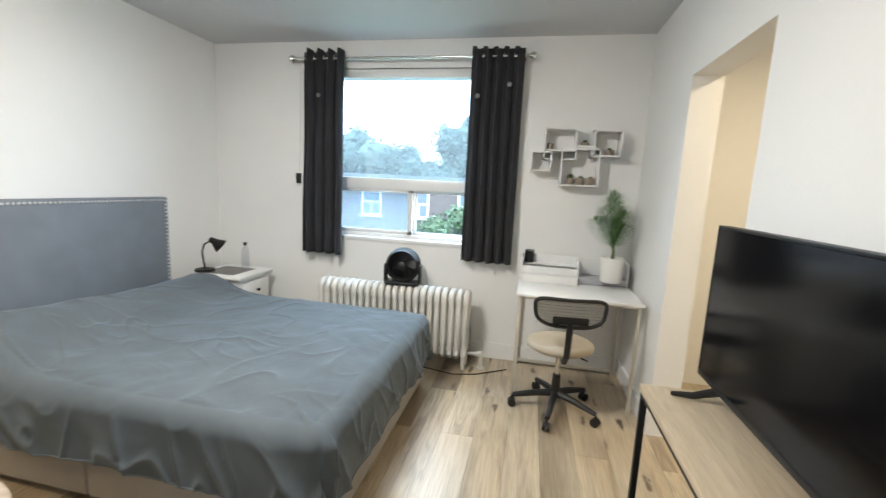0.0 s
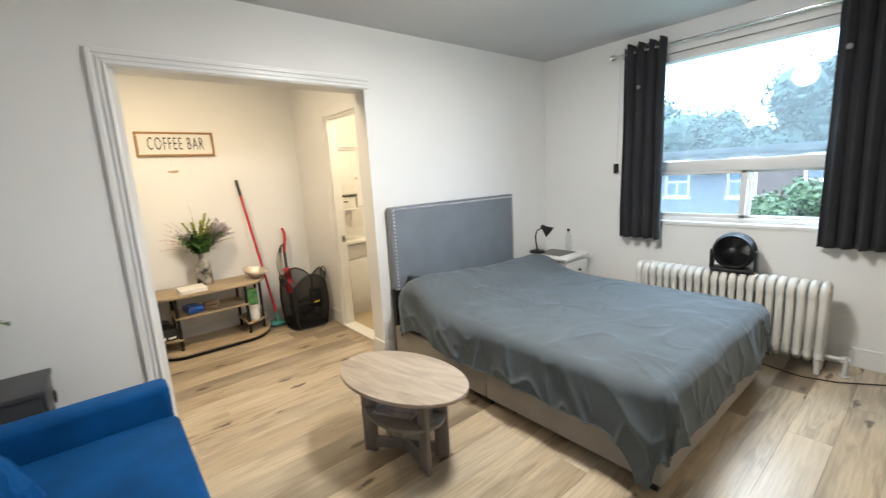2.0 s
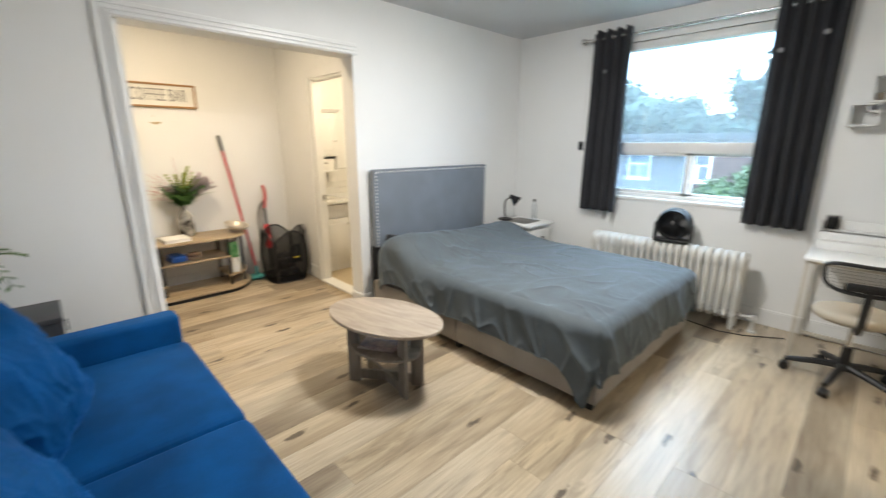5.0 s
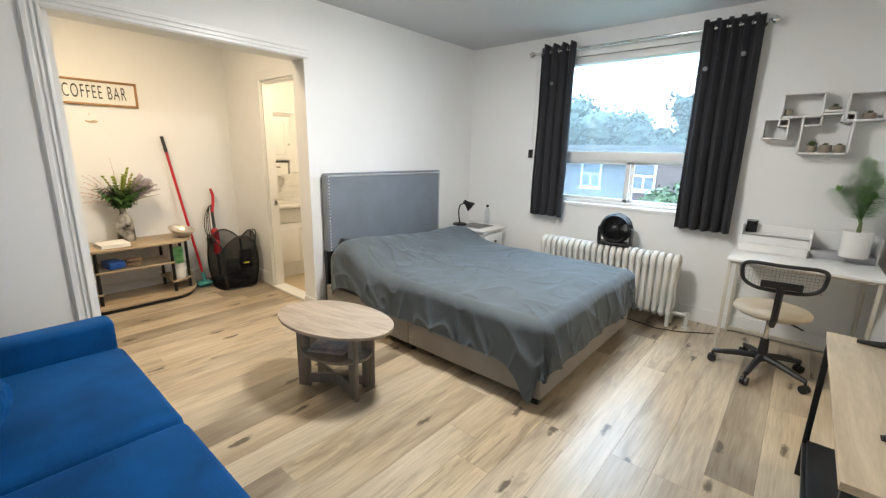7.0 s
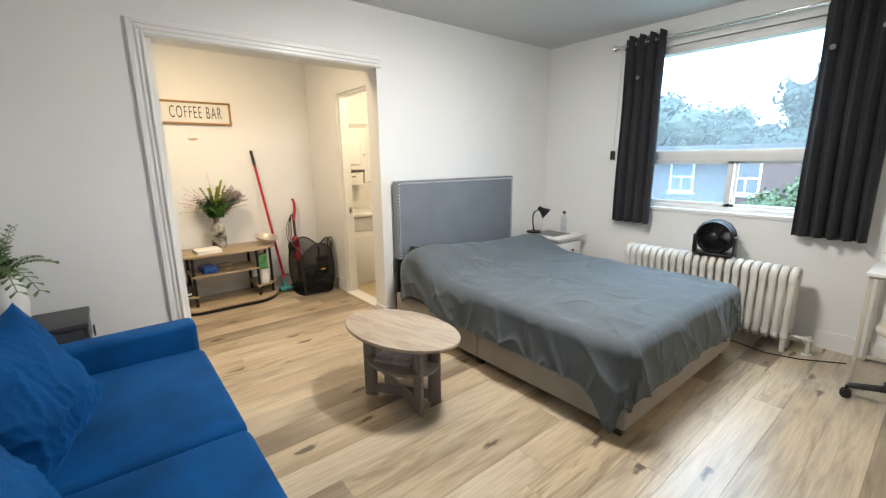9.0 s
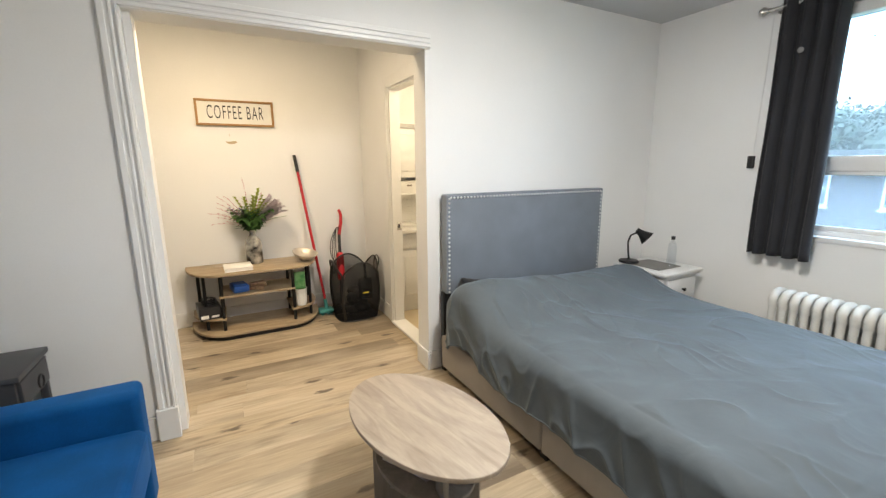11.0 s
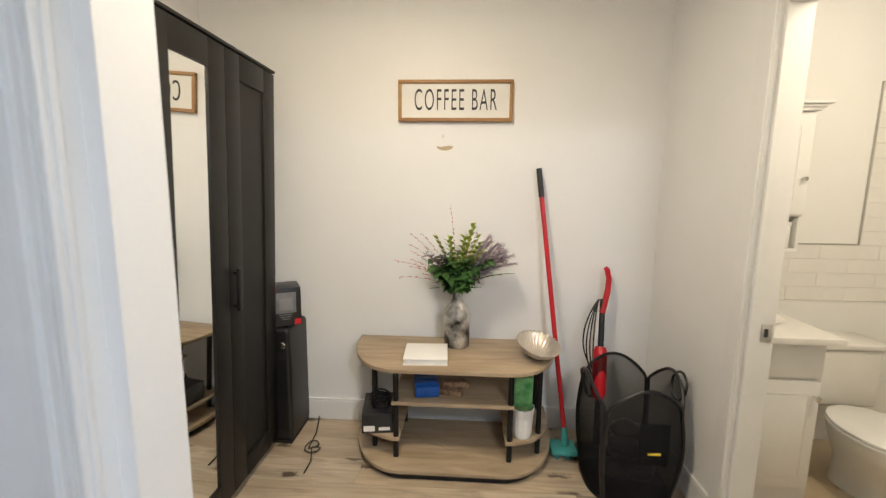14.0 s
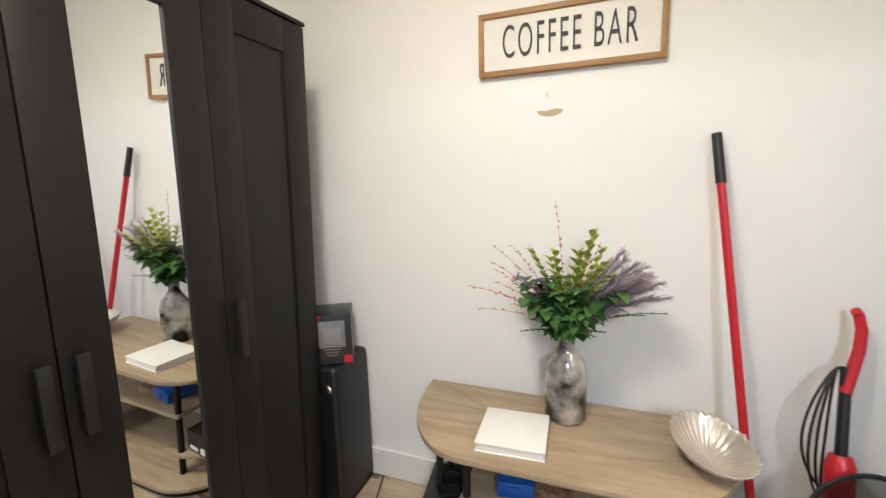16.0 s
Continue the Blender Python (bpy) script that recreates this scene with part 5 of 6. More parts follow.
def d_shape(x0, x1, y0, y1, r):
    """A shelf outline: straight at the wall, rounded at both ends towards the room."""
    pts = [(x0, y0), (x0, y1)]
    n = 12
    for q in range(n + 1):
        a = math.pi / 2 * q / n
        pts.append((x0 + (x1 - x0) * math.sin(a) ** 0.9 if q else x0 + 0.0001, y1 - r * (1 - math.cos(a))))
    for q in range(n, -1, -1):
        a = math.pi / 2 * q / n
        pts.append((x0 + (x1 - x0) * math.sin(a) ** 0.9 if q else x0 + 0.0001, y0 + r * (1 - math.cos(a))))
    out = []
    for p in pts:
        if not out or (Vector(p) - Vector(out[-1])).length > 1e-3:
            out.append(p)
    return out


TOPW = 0.53
part("top_shelf", extrude_shape(d_shape(0, 0.445, -TOPW, TOPW, 0.26), 0.53, 0.55, 0.003), OAK, stand)
part("base_shelf", extrude_shape(d_shape(0, 0.46, -0.53, 0.53, 0.28), 0.035, 0.055, 0.003), OAK, stand)
part("base_skirt", extrude_shape(d_shape(0.01, 0.44, -0.51, 0.51, 0.28), 0.0, 0.034), BLACKMETAL, stand)
part("middle_shelf", bx(0.0, 0.37, -0.297, 0.296, 0.332, 0.350, 0.002), OAK, stand)
for s in (-1, 1):
    pts = [(x, y * s) for x, y in ((0.0, 0.258), (0.37, 0.258), (0.37, 0.30), (0.33, 0.40), (0.26, 0.465), (0.15, 0.50), (0.0, 0.505))]
    if s < 0:
        pts = [(0.0, -0.258), (0.37, -0.258), (0.37, -0.30), (0.33, -0.40), (0.26, -0.465), (0.15, -0.50), (0.0, -0.505)]
    part("side_shelf", extrude_shape(pts, 0.145, 0.163, 0.002), OAK, stand)
for x, y in ((0.03, -0.45), (0.03, 0.45), (0.35, -0.277), (0.35, 0.28), (0.03, -0.277), (0.03, 0.28)):
    b = bmesh.new()
    rod(b, (x, y, 0.05), (x, y, 0.531), 0.0135)
    part("post", b, BLACKMETAL, stand)
for x, y in ((0.27, -0.40), (0.27, 0.43)):
    b = bmesh.new()
    rod(b, (x, y, 0.05), (x, y, 0.531), 0.0125)
    part("post", b, BLACKMETAL, stand)

# things on the stand
PAPER = material("white_paper", (0.82, 0.81, 0.78), 0.7, 0, 0.05, 12, 0.05, 80)
bk = thing("photo_album", "thick white album lying on the stand", "book", pose(-4.395, 0.155, 0.551, 0, 0, 3))
part("page_block", bx(-0.10, 0.096, -0.098, 0.102, 0.004, 0.026, 0.002), PAPER, bk)
part("cover", bx(-0.105, 0.10, -0.105, 0.105, 0.026, 0.031, 0.002), PAPER, bk)
part("cover", bx(-0.105, 0.10, -0.105, 0.105, 0.0, 0.0042, 0.002), PAPER, bk)
part("spine", bx(-0.108, -0.10, -0.105, 0.105, 0.0, 0.031, 0.002), PAPER, bk)

SMOKE = material("smoked_glass", (0.70, 0.68, 0.64), 0.10, 0.35, 0.3, 9, 0.0, 30, other=(0.035, 0.033, 0.03))
for nd in SMOKE.node_tree.nodes:
    if nd.type == "MAP_RANGE":
        nd.inputs["From Min"].default_value, nd.inputs["From Max"].default_value = 0.38, 0.60
vs = thing("flower_vase", "mottled silver glass vase with dried and green flowers", "vase", pose(-4.575, 0.30, 0.551))
b = bmesh.new()
lathe(b, [(0.062, 0), (0.068, 0.006), (0.068, 0.165), (0.06, 0.20), (0.036, 0.235), (0.025, 0.255), (0.026, 0.29), (0.030, 0.30), (0.024, 0.298), (0.020, 0.25)], 32)
part("vase", b, SMOKE, vs, "mottled silver glass bottle vase", smooth=60)
BOUQ = material("bouquet_leaf", (0.11, 0.24, 0.06), 0.45, 0, 0.4, 16, 0.1, 60, other=(0.04, 0.10, 0.03))
LIME = material("lime_leaf", (0.50, 0.58, 0.10), 0.5, 0, 0.3, 16, 0.1, 60)
MAUVE = material("mauve_plume", (0.86, 0.74, 0.80), 0.8, 0, 0.3, 20, 0.1, 90)
PINK = material("pink_bud", (0.66, 0.26, 0.30), 0.7, 0, 0.3, 20, 0.1, 90)
VIOLET = material("violet_bloom", (0.22, 0.16, 0.36), 0.7, 0, 0.3, 20, 0.1, 90)
rng = random.Random(21)


def sprig(kind, ang, lean, ln):
    """One stem of the bouquet; ang turns it round the vase, lean tips it outwards."""
    b = bmesh.new()
    side = Vector((max(-0.22, math.cos(ang)), math.sin(ang), 0))
    pts = [Vector((0, 0, 0.28)) + side * (lean * ln * u ** 1.3) + Vector((0, 0, ln * (u - 0.35 * lean * u * u))) for u in [i / 10 for i in range(11)]]
    tube(b, pts, 0.0009 if kind == "bud" else 0.0016, 4)
    d_end = (pts[-1] - pts[-2]).normalized()
    s = d_end.cross(Vector((0, 0, 1)))
    s = s.normalized() if s.length > 1e-4 else Vector((0, 1, 0))
    if kind == "leaf":
        for i in range(2, 11):
            for sg in (-1, 1):
                leaf(b, pts[i], s * sg + d_end * 0.6 + Vector((rng.uniform(-.4, .4), rng.uniform(-.4, .4), rng.uniform(-.2, .4))), (0, 0, 1), rng.uniform(0.05, 0.085), 0.022, 4, 0.5)
        mat = BOUQ
    elif kind == "lime":
        for i in range(3, 11):
            for sg in (-1, 1):
                leaf(b, pts[i], s * sg * 0.7 + d_end, (0, 0, 1), 0.040, 0.012, 3, 0.2)
        mat = LIME
    elif kind == "plume":
        for i in range(4, 11):
            for q in range(34):
                o = pts[i - 1].lerp(pts[i], rng.random())
                v = Vector((rng.uniform(-1, 1), rng.uniform(-1, 1), rng.uniform(-1, 1))) * 0.55 + d_end
                leaf(b, o, v, (0, 0, 1), 0.062 * (1.25 - 0.075 * i), 0.0040, 2)
        mat = MAUVE
    elif kind == "bud":
        for i in range(2, 11):
            for q in range(2):
                o = pts[i - 1].lerp(pts[i], rng.random()) + Vector((rng.uniform(-1, 1), rng.uniform(-1, 1), rng.uniform(-1, 1))) * 0.004
                t = bmesh.new()
                bmesh.ops.create_icosphere(t, subdivisions=1, radius=rng.uniform(0.0028, 0.0045))
                bmesh.ops.translate(t, verts=t.verts, vec=o)
                merge(b, t)
        mat = PINK
    elif kind == "fern":
        for i in range(3, 11):
            for sg in (-1, 1):
                leaf(b, pts[i], s * sg + d_end * 0.5, (0, 0, 1), 0.035 * (1.3 - i / 10), 0.004, 2)
        mat = BOUQ
    else:
        for i in range(5, 11):
            for q in range(5):
                o = pts[i] + Vector((rng.uniform(-1, 1), rng.uniform(-1, 1), rng.uniform(-1, 1))) * 0.008
                leaf(b, o, (rng.uniform(-1, 1), rng.uniform(-1, 1), rng.uniform(0, 1)), (0, 0, 1), 0.012, 0.005, 2)
        mat = VIOLET
    part("sprig", b, mat, vs, smooth="all")


R = math.radians
for k in range(24):
    sprig("leaf", R(rng.uniform(0, 360)), rng.uniform(0.1, 0.85), rng.uniform(0.10, 0.25))
for k in range(5):
    sprig("fern", R(-100 + 45 * k), rng.uniform(1.3, 1.7), rng.uniform(0.08, 0.12))
for a, l, n in ((80, 0.30, 0.33), (110, 0.22, 0.36), (60, 0.4, 0.31), (95, 0.12, 0.29), (70, 0.2, 0.38), (-60, 0.15, 0.30), (120, 0.4, 0.27), (20, 0.25, 0.33), (-30, 0.3, 0.31), (0, 0.45, 0.28), (45, 0.55, 0.30), (-70, 0.35, 0.33)):
    sprig("lime", R(a), l, n)
for a, l, n in ((85, 0.60, 0.33), (75, 0.75, 0.31), (95, 0.85, 0.28), (70, 0.5, 0.35), (100, 0.95, 0.26), (80, 0.45, 0.36), (88, 0.9, 0.30), (65, 0.7, 0.33), (78, 0.66, 0.34), (92, 0.78, 0.31), (84, 1.05, 0.27)):
    sprig("plume", R(a), l, n)
for a, l, n in ((-90, 0.5, 0.38), (-80, 0.72, 0.35), (-100, 0.85, 0.31), (-60, 0.10, 0.48), (-95, 1.15, 0.23), (60, 0.3, 0.38), (-120, 1.3, 0.17), (-70, 0.35, 0.37), (-85, 0.62, 0.40), (-100, 1.0, 0.26), (-88, 1.6, 0.19), (-75, 1.1, 0.30)):
    sprig("bud", R(a), l, n)
for a, l, n in ((85, 1.3, 0.22), (75, 1.15, 0.20)):
    sprig("fern", R(a), l, n)
for a, l, n in ((-80, 0.6, 0.27), (-60, 0.4, 0.25), (-95, 0.75, 0.24)):
    sprig("violet", R(a), l, n)

SHELLM = material("pearl_shell", (0.66, 0.60, 0.52), 0.32, 0.45, 0.2, 12, 0.05, 60)


def shell_dish():
    def fn(u, v):
        a = v * math.tau
        rim = 1 + 0.018 * math.cos(30 * a) * u ** 3
        r = u * rim
        return (0.121 * r * math.cos(a), 0.104 * r * math.sin(a), 0.008 + 0.072 * u ** 2.4 + 0.0028 * u ** 2 * math.cos(30 * a))
    ob = solid("shell_dish", sheet(fn, 16, 240), SHELLM, "pearly fluted shell dish on the stand", "dish", pose(-4.45, 0.700, 0.5500, 0, 12, 25), smooth="all")
    mod = ob.modifiers.new("thick", "SOLIDIFY")
    mod.thickness = 0.004


shell_dish()
BLUEP = material("blue_plastic", (0.02, 0.12, 0.50), 0.35, 0, 0.15, 14, 0.05, 60)
sb_ = thing("screw_case", "bright blue plastic case on the middle shelf", "box", pose(-4.46, 0.15, 0.351, 0, 0, 10))
part("case", bx(-0.09, 0.09, -0.06, 0.06, 0, 0.055, 0.008), BLUEP, sb_)
for q in range(3):
    part("rib", bx(-0.07 + 0.05 * q, -0.04 + 0.05 * q, -0.05, 0.05, 0.055, 0.062, 0.003), BLUEP, sb_)
part("latch", bx(0.09, 0.096, -0.02, 0.02, 0.02, 0.045, 0.002), BLUEP, sb_)
BROWNB = material("brown_wrapper", (0.22, 0.10, 0.06), 0.4, 0, 0.5, 30, 0.1, 60, other=(0.5, 0.35, 0.2))
for q in range(3):
    solid("snack_bar", bx(-0.06, 0.06, -0.025, 0.025, 0, 0.03, 0.005), BROWNB, "small brown wrapped bar on the shelf", "snack", pose(-4.42 - 0.03 * q, 0.28 + 0.015 * q, 0.351 + 0.0305 * (q % 2), 0, 0, 80 + 20 * q), "bars on the shelf")
rb = thing("modem_box", "black box with a white label on the side shelf", "box", pose(-4.46, -0.09, 0.164, 0, 0, 8))
part("carton", bx(-0.12, 0.11, -0.085, 0.075, 0, 0.10, 0.003), CARTON, rb)
part("label", bx(0.1105, 0.1115, -0.075, -0.02, 0.012, 0.04), PAPER, rb, "white sticker")
part("logo_bar", bx(0.1105, 0.1113, 0.0, 0.055, 0.015, 0.032), PAPER, rb)
solid("coiled_cable", tube(bmesh.new(), [((0.06 + 0.004 * (i % 3)) * math.cos(i * 0.5), (0.045 + 0.004 * (i % 3)) * math.sin(i * 0.5), 0.006 + 0.0011 * i) for i in range(40)], 0.005, 6), BLACKPLASTIC, "coil of black cable on the modem box", "cable", pose(-4.47, -0.09, 0.264))
gp = thing("plant_basket", "white slatted basket with a green packet on the side shelf", "basket", pose(-4.39, 0.635, 0.164))
b = bmesh.new()
lathe(b, [(0.040, 0), (0.042, 0.006), (0.055, 0.15), (0.058, 0.155), (0.054, 0.155), (0.046, 0.02)], 28, flute=14, depth=0.03)
part("basket", b, WHITEPLASTIC, gp)
GREENP = material("green_packet", (0.03, 0.25, 0.06), 0.4, 0, 0.4, 20, 0.1, 60, other=(0.25, 0.5, 0.2))
part("packet", bx(-0.035, -0.012, -0.05, 0.05, 0.03, 0.30, 0.008), GREENP, gp, "green printed packet")
b = bmesh.new()
for q in range(16):
    leaf(b, (0.01, 0, 0.13), (math.cos(q * 2.4) * 0.7, math.sin(q * 2.4) * 0.7, 0.8), (0, 0, 1), 0.07, 0.008, 3, 0.6)
part("leaves", b, LEAF, gp, smooth="all")

# magazines on the coffee table's shelf
for q, (dx, dy, rz, c) in enumerate(((0.0, -0.01, 30, (0.55, 0.52, 0.50)), (0.02, 0.0, 22, (0.30, 0.22, 0.26)), (-0.01, 0.01, 36, (0.20, 0.24, 0.36)))):
    mg = material("magazine_cover", c, 0.3, 0, 0.6, 9, 0.02, 40, other=(0.6, 0.5, 0.45))
    solid("magazine", bx(-0.105, 0.105, -0.07, 0.07, 0, 0.006, 0.001), mg, "glossy magazine in a stack on the table shelf", "magazine", pose(-1.95 + dx, 0.66 + dy, 0.2525 + 0.0065 * q, 0, 0, rz), "magazines on the table shelf")

# ---- mop ----
mp_ = thing("mop", "red-handled floor mop with teal head leaning on the wall", "mop", pose(0, 0, 0))
b = bmesh.new()
p0, p1 = Vector((-4.50, 0.88, 0.06)), Vector((-4.705, 0.715, 1.485))
rod(b, p0, p0.lerp(p1, 0.90), 0.0125)
part("handle", b, RED, mp_, "glossy red handle")
b = bmesh.new()
rod(b, p0.lerp(p1, 0.895), p1, 0.0155, 0.014)
part("grip", b, BLACKPLASTIC, mp_, "black foam grip")
TEAL = material("teal_plastic", (0.06, 0.32, 0.30), 0.45, 0, 0.2, 14, 0.1, 60)
b = bmesh.new()
rod(b, (-4.50, 0.88, 0.03), p0.lerp(p1, 0.06), 0.02, 0.016)
box(b, -4.56, -4.44, 0.80, 0.935, 0.022, 0.05, 0.01)
part("head", b, TEAL, mp_)
b = bmesh.new()
for q in range(60):
    x, y = -4.55 + 0.10 * rng.random(), 0.805 + 0.125 * rng.random()
    tube(b, [(x, y, 0.03), (x + rng.uniform(-.012, .012), y + rng.uniform(-.012, .012), 0.002)], 0.003, 4)
part("fringe", b, TEAL, mp_)

# ---- laundry basket and stick vacuum ----
lb = thing("laundry_basket", "black mesh pop-up laundry basket with arched wire rim", "laundry basket", pose(-4.325, 1.112, 0))
MESHCLOTH = pane("black_mesh_cloth", (0.34, 0.34, 0.34), 0.9, 0.02)


def bask(u, v):
    """The side of the basket: a barrel with four arched panels."""
    a = u * math.tau
    bul = 0.86 + 0.16 * math.sin(min(1.0, v * 1.05) * math.pi * 0.82)
    arch = abs(math.sin(2 * (a - 0.85))) ** 0.75
    rim = 0.430 + 0.120 * arch - 0.008 * math.cos(a)
    sq = 1 / (abs(math.cos(a)) ** 3.2 + abs(math.sin(a)) ** 3.2) ** (1 / 3.2)
    return (0.200 * bul * sq * math.cos(a), 0.213 * bul * sq * math.sin(a), 0.006 + (rim - 0.006) * v)


part("mesh_wall", sheet(bask, 96, 12), MESHCLOTH, lb, "see-through black mesh", smooth="all")
for v in (0.0, 1.0):
    b = bmesh.new()
    tube(b, [bask(i / 96, v) for i in range(96)], 0.0075, 6, True)
    part("hoop", b, BLACKPLASTIC, lb)
for k in range(4):
    u = (0.85 + k * math.pi / 2) / math.tau
    b = bmesh.new()
    for du in (-0.004, 0.004):
        tube(b, [Vector(bask(u + du, q / 12)) for q in range(13)], 0.0075, 6)
    part("corner_tape", b, BLACKPLASTIC, lb)
for s_ in (-1, 1):
    b = bmesh.new()
    tube(b, [(0.03 + 0.062 * math.cos(q * math.tau / 28), s_ * (0.196 + 0.022 * (1 + math.sin(q * math.tau / 28)) / 2), 0.500 + 0.062 * math.sin(q * math.tau / 28)) for q in range(28)], 0.0055, 6, True)
    part("carry_handle", b, BLACKPLASTIC, lb)
part("bottom", extrude_shape([bask(i / 48, 0.0)[:2] for i in range(48)], 0.001, 0.006), BLACKPLASTIC, lb)
part("pocket", bx(0.186, 0.198, -0.02, 0.105, 0.21, 0.40, 0.005), pane("dark_mesh_pocket", (0.35, 0.35, 0.35), 0.9, 0.02), lb)
part("yellow_tag", bx(0.2005, 0.203, 0.015, 0.070, 0.262, 0.275, 0.001), material("yellow_tag", (0.75, 0.55, 0.03), 0.5), lb, "yellow tag")
b = bmesh.new()
for q in range(9):
    t = bmesh.new()
    bmesh.ops.create_icosphere(t, subdivisions=2, radius=1)
    bmesh.ops.transform(t, matrix=Matrix.Translation((rng.uniform(-.07, .07), rng.uniform(-.09, .09), 0.06 + 0.022 * q)) @ Matrix.Diagonal((0.07, 0.08, 0.045, 1)), verts=t.verts)
    for v in t.verts:
        v.co += Vector((noise.noise(v.co * 22), noise.noise(v.co * 22 + Vector((5, 0, 0))), noise.noise(v.co * 22 + Vector((9, 0, 0))))) * 0.016
    merge(b, t)
solid("laundry", b, cloth("dark_laundry", (0.03, 0.028, 0.03)), "heap of dark clothes in the mesh basket", "laundry", pose(-4.325, 1.112, 0), smooth="all")
vc = thing("stick_vacuum", "red and black stick vacuum leaning in the corner", "vacuum cleaner", pose(0, 0, 0))
v0, v1 = Vector((-4.45, 1.02, 0.10)), Vector((-4.66, 1.075, 0.80))
b = bmesh.new()
rod(b, v0, v1, 0.017, 0.014)
part("tube", b, BLACKPLASTIC, vc)
b = bmesh.new()
tube(b, [v0.lerp(v1, 0.90), Vector((-4.665, 1.10, 0.85)), Vector((-4.675, 1.105, 0.91)), Vector((-4.68, 1.095, 0.955)), Vector((-4.675, 1.085, 0.965))], lambda u: 0.017 - 0.004 * u, 8)
part("grip", b, RED, vc, "curved red grip")
b = bmesh.new()
tube(b, [v0.lerp(v1, 0.30), v0.lerp(v1, 0.34), v0.lerp(v1, 0.62), v0.lerp(v1, 0.66)], lambda u: 0.026 if u in (0.0, 1.0) else 0.036, 12)
part("dust_canister", b, RED, vc, "red dust canister")
b = bx(-4.52, -4.38, 0.93, 1.07, 0.012, 0.07, 0.015)
part("floor_head", b, BLACKPLASTIC, vc)
b = bmesh.new()
for q in range(4):
    pts = []
    for i in range(25):
        a = math.pi * i / 24
        w = 0.032 + 0.006 * q
        pts.append((-4.655 + 0.05 * math.sin(a), 1.055 - w * math.sin(a) ** 0.7 - 0.012 * q * math.sin(a), 0.80 - (0.40 + 0.02 * (q % 3)) * i / 24))
    tube(b, pts, 0.0038, 6)
part("power_cord", b, BLACKPLASTIC, vc)

# ---- sign and wall stain ----
sg = thing("coffee_bar_sign", "white sign with pine frame reading COFFEE BAR on the wall", "sign", pose(HW, 0.268, 1.727))
part("face", bx(0.006, 0.016, -0.295, 0.295, 0.004, 0.206), SIGNFACE, sg)
b = bmesh.new()
for a, c, d, e in ((-0.302, 0.302, 0.0, 0.018), (-0.302, 0.302, 0.193, 0.211)):
    box(b, 0.0, 0.026, a, c, d, e, 0.002)
for a in (-0.302, 0.284):
    box(b, 0.0, 0.0255, a, a + 0.018, 0.018, 0.193, 0.002)
part("sign_frame", b, SIGNFRAME, sg)
fc = bpy.data.curves.new("lettering", "FONT")
fc.body, fc.size, fc.extrude, fc.align_x, fc.align_y = "COFFEE BAR", 0.118, 0.0015, "CENTER", "CENTER"
fc.space_character = 1.22
fc.offset = -0.0006
tmp = bpy.data.objects.new("tmp", fc)
scene.collection.objects.link(tmp)
bpy.context.view_layer.update()
me = bpy.data.meshes.new_from_object(tmp.evaluated_get(bpy.context.evaluated_depsgraph_get()))
bpy.data.objects.remove(tmp)
me.name = "lettering"
me.materials.clear()
me.materials.append(INK)
lt = new("lettering", me)
lt.parent = sg
lt.matrix_basis = pose(0.0185, 0, 0.105, 90, 0, 90) @ Matrix.Diagonal((0.565, 1.32, 1, 1))
tagged(lt, "thin dark capital letters")
solid("wall_patch", extrude_shape([(0.045 * math.cos(math.pi + q * math.pi / 14), 0.022 * math.sin(math.pi + q * math.pi / 14)) for q in range(15)] + [(0.02, 0.004), (-0.015, -0.003)], 0, 0.0015), material("tan_patch", (0.50, 0.40, 0.26), 0.8), "tan half-moon patch of bare plaster on the wall", "wall patch", pose(HW, 0.215, 1.60, 90, 0, 90))
solid("wall_patch", extrude_shape([(0.006 * math.cos(q * math.tau / 12), 0.011 * math.sin(q * math.tau / 12)) for q in range(12)], 0, 0.0012), material("filler_patch", (0.74, 0.72, 0.67), 0.8), "small pale dab of filler on the wall", "wall patch", pose(HW, 0.205, 1.652, 90, 0, 90))

# ---- bathroom ----
vn = thing("vanity", "white bathroom vanity with raised-panel door and sink", "vanity", pose(-4.72, 1.50, 0))
part("cabinet", bx(0, 0.53, 0, 0.34, 0.0, 0.77, 0.003), WHITELAC, vn)
part("counter", bx(0, 0.60, -0.015, 0.36, 0.77, 0.80, 0.006), CERAMIC, vn)
part("drawer_front", bx(0.53, 0.546, 0.01, 0.33, 0.61, 0.755, 0.005), WHITELAC, vn)
d = part("door", bx(0.53, 0.546, 0.01, 0.33, 0.11, 0.595, 0.005), WHITELAC, vn)
part("raised_panel", bx(0.546, 0.554, 0.06, 0.28, 0.165, 0.54, 0.007), WHITELAC, d)
b = bmesh.new()
lathe(b, [(0.006, 0), (0.006, 0.012), (0.014, 0.02), (0.012, 0.028), (0.003, 0.031)], 14)
bmesh.ops.transform(b, matrix=pose(0.546, 0.305, 0.53, 0, 90, 0), verts=b.verts)
part("knob", b, CHROME, d, "brushed steel knob")
b = bmesh.new()
lathe(b, [(0.13, 0.803), (0.135, 0.806), (0.12, 0.8045), (0.06, 0.802), (0.01, 0.8015)], 30, (0.30, 0.17))
part("sink", b, CERAMIC, vn)
tl = thing("toilet", "white ceramic toilet with closed lid", "toilet", pose(-4.72, 2.22, 0))
tl.scale = (1, 1, 0.80)
part("tank", bx(0, 0.19, -0.20, 0.20, 0.38, 0.76, 0.025, 3), CERAMIC, tl)
part("tank_lid", bx(-0.005, 0.205, -0.21, 0.21, 0.76, 0.80, 0.012, 3), CERAMIC, tl)


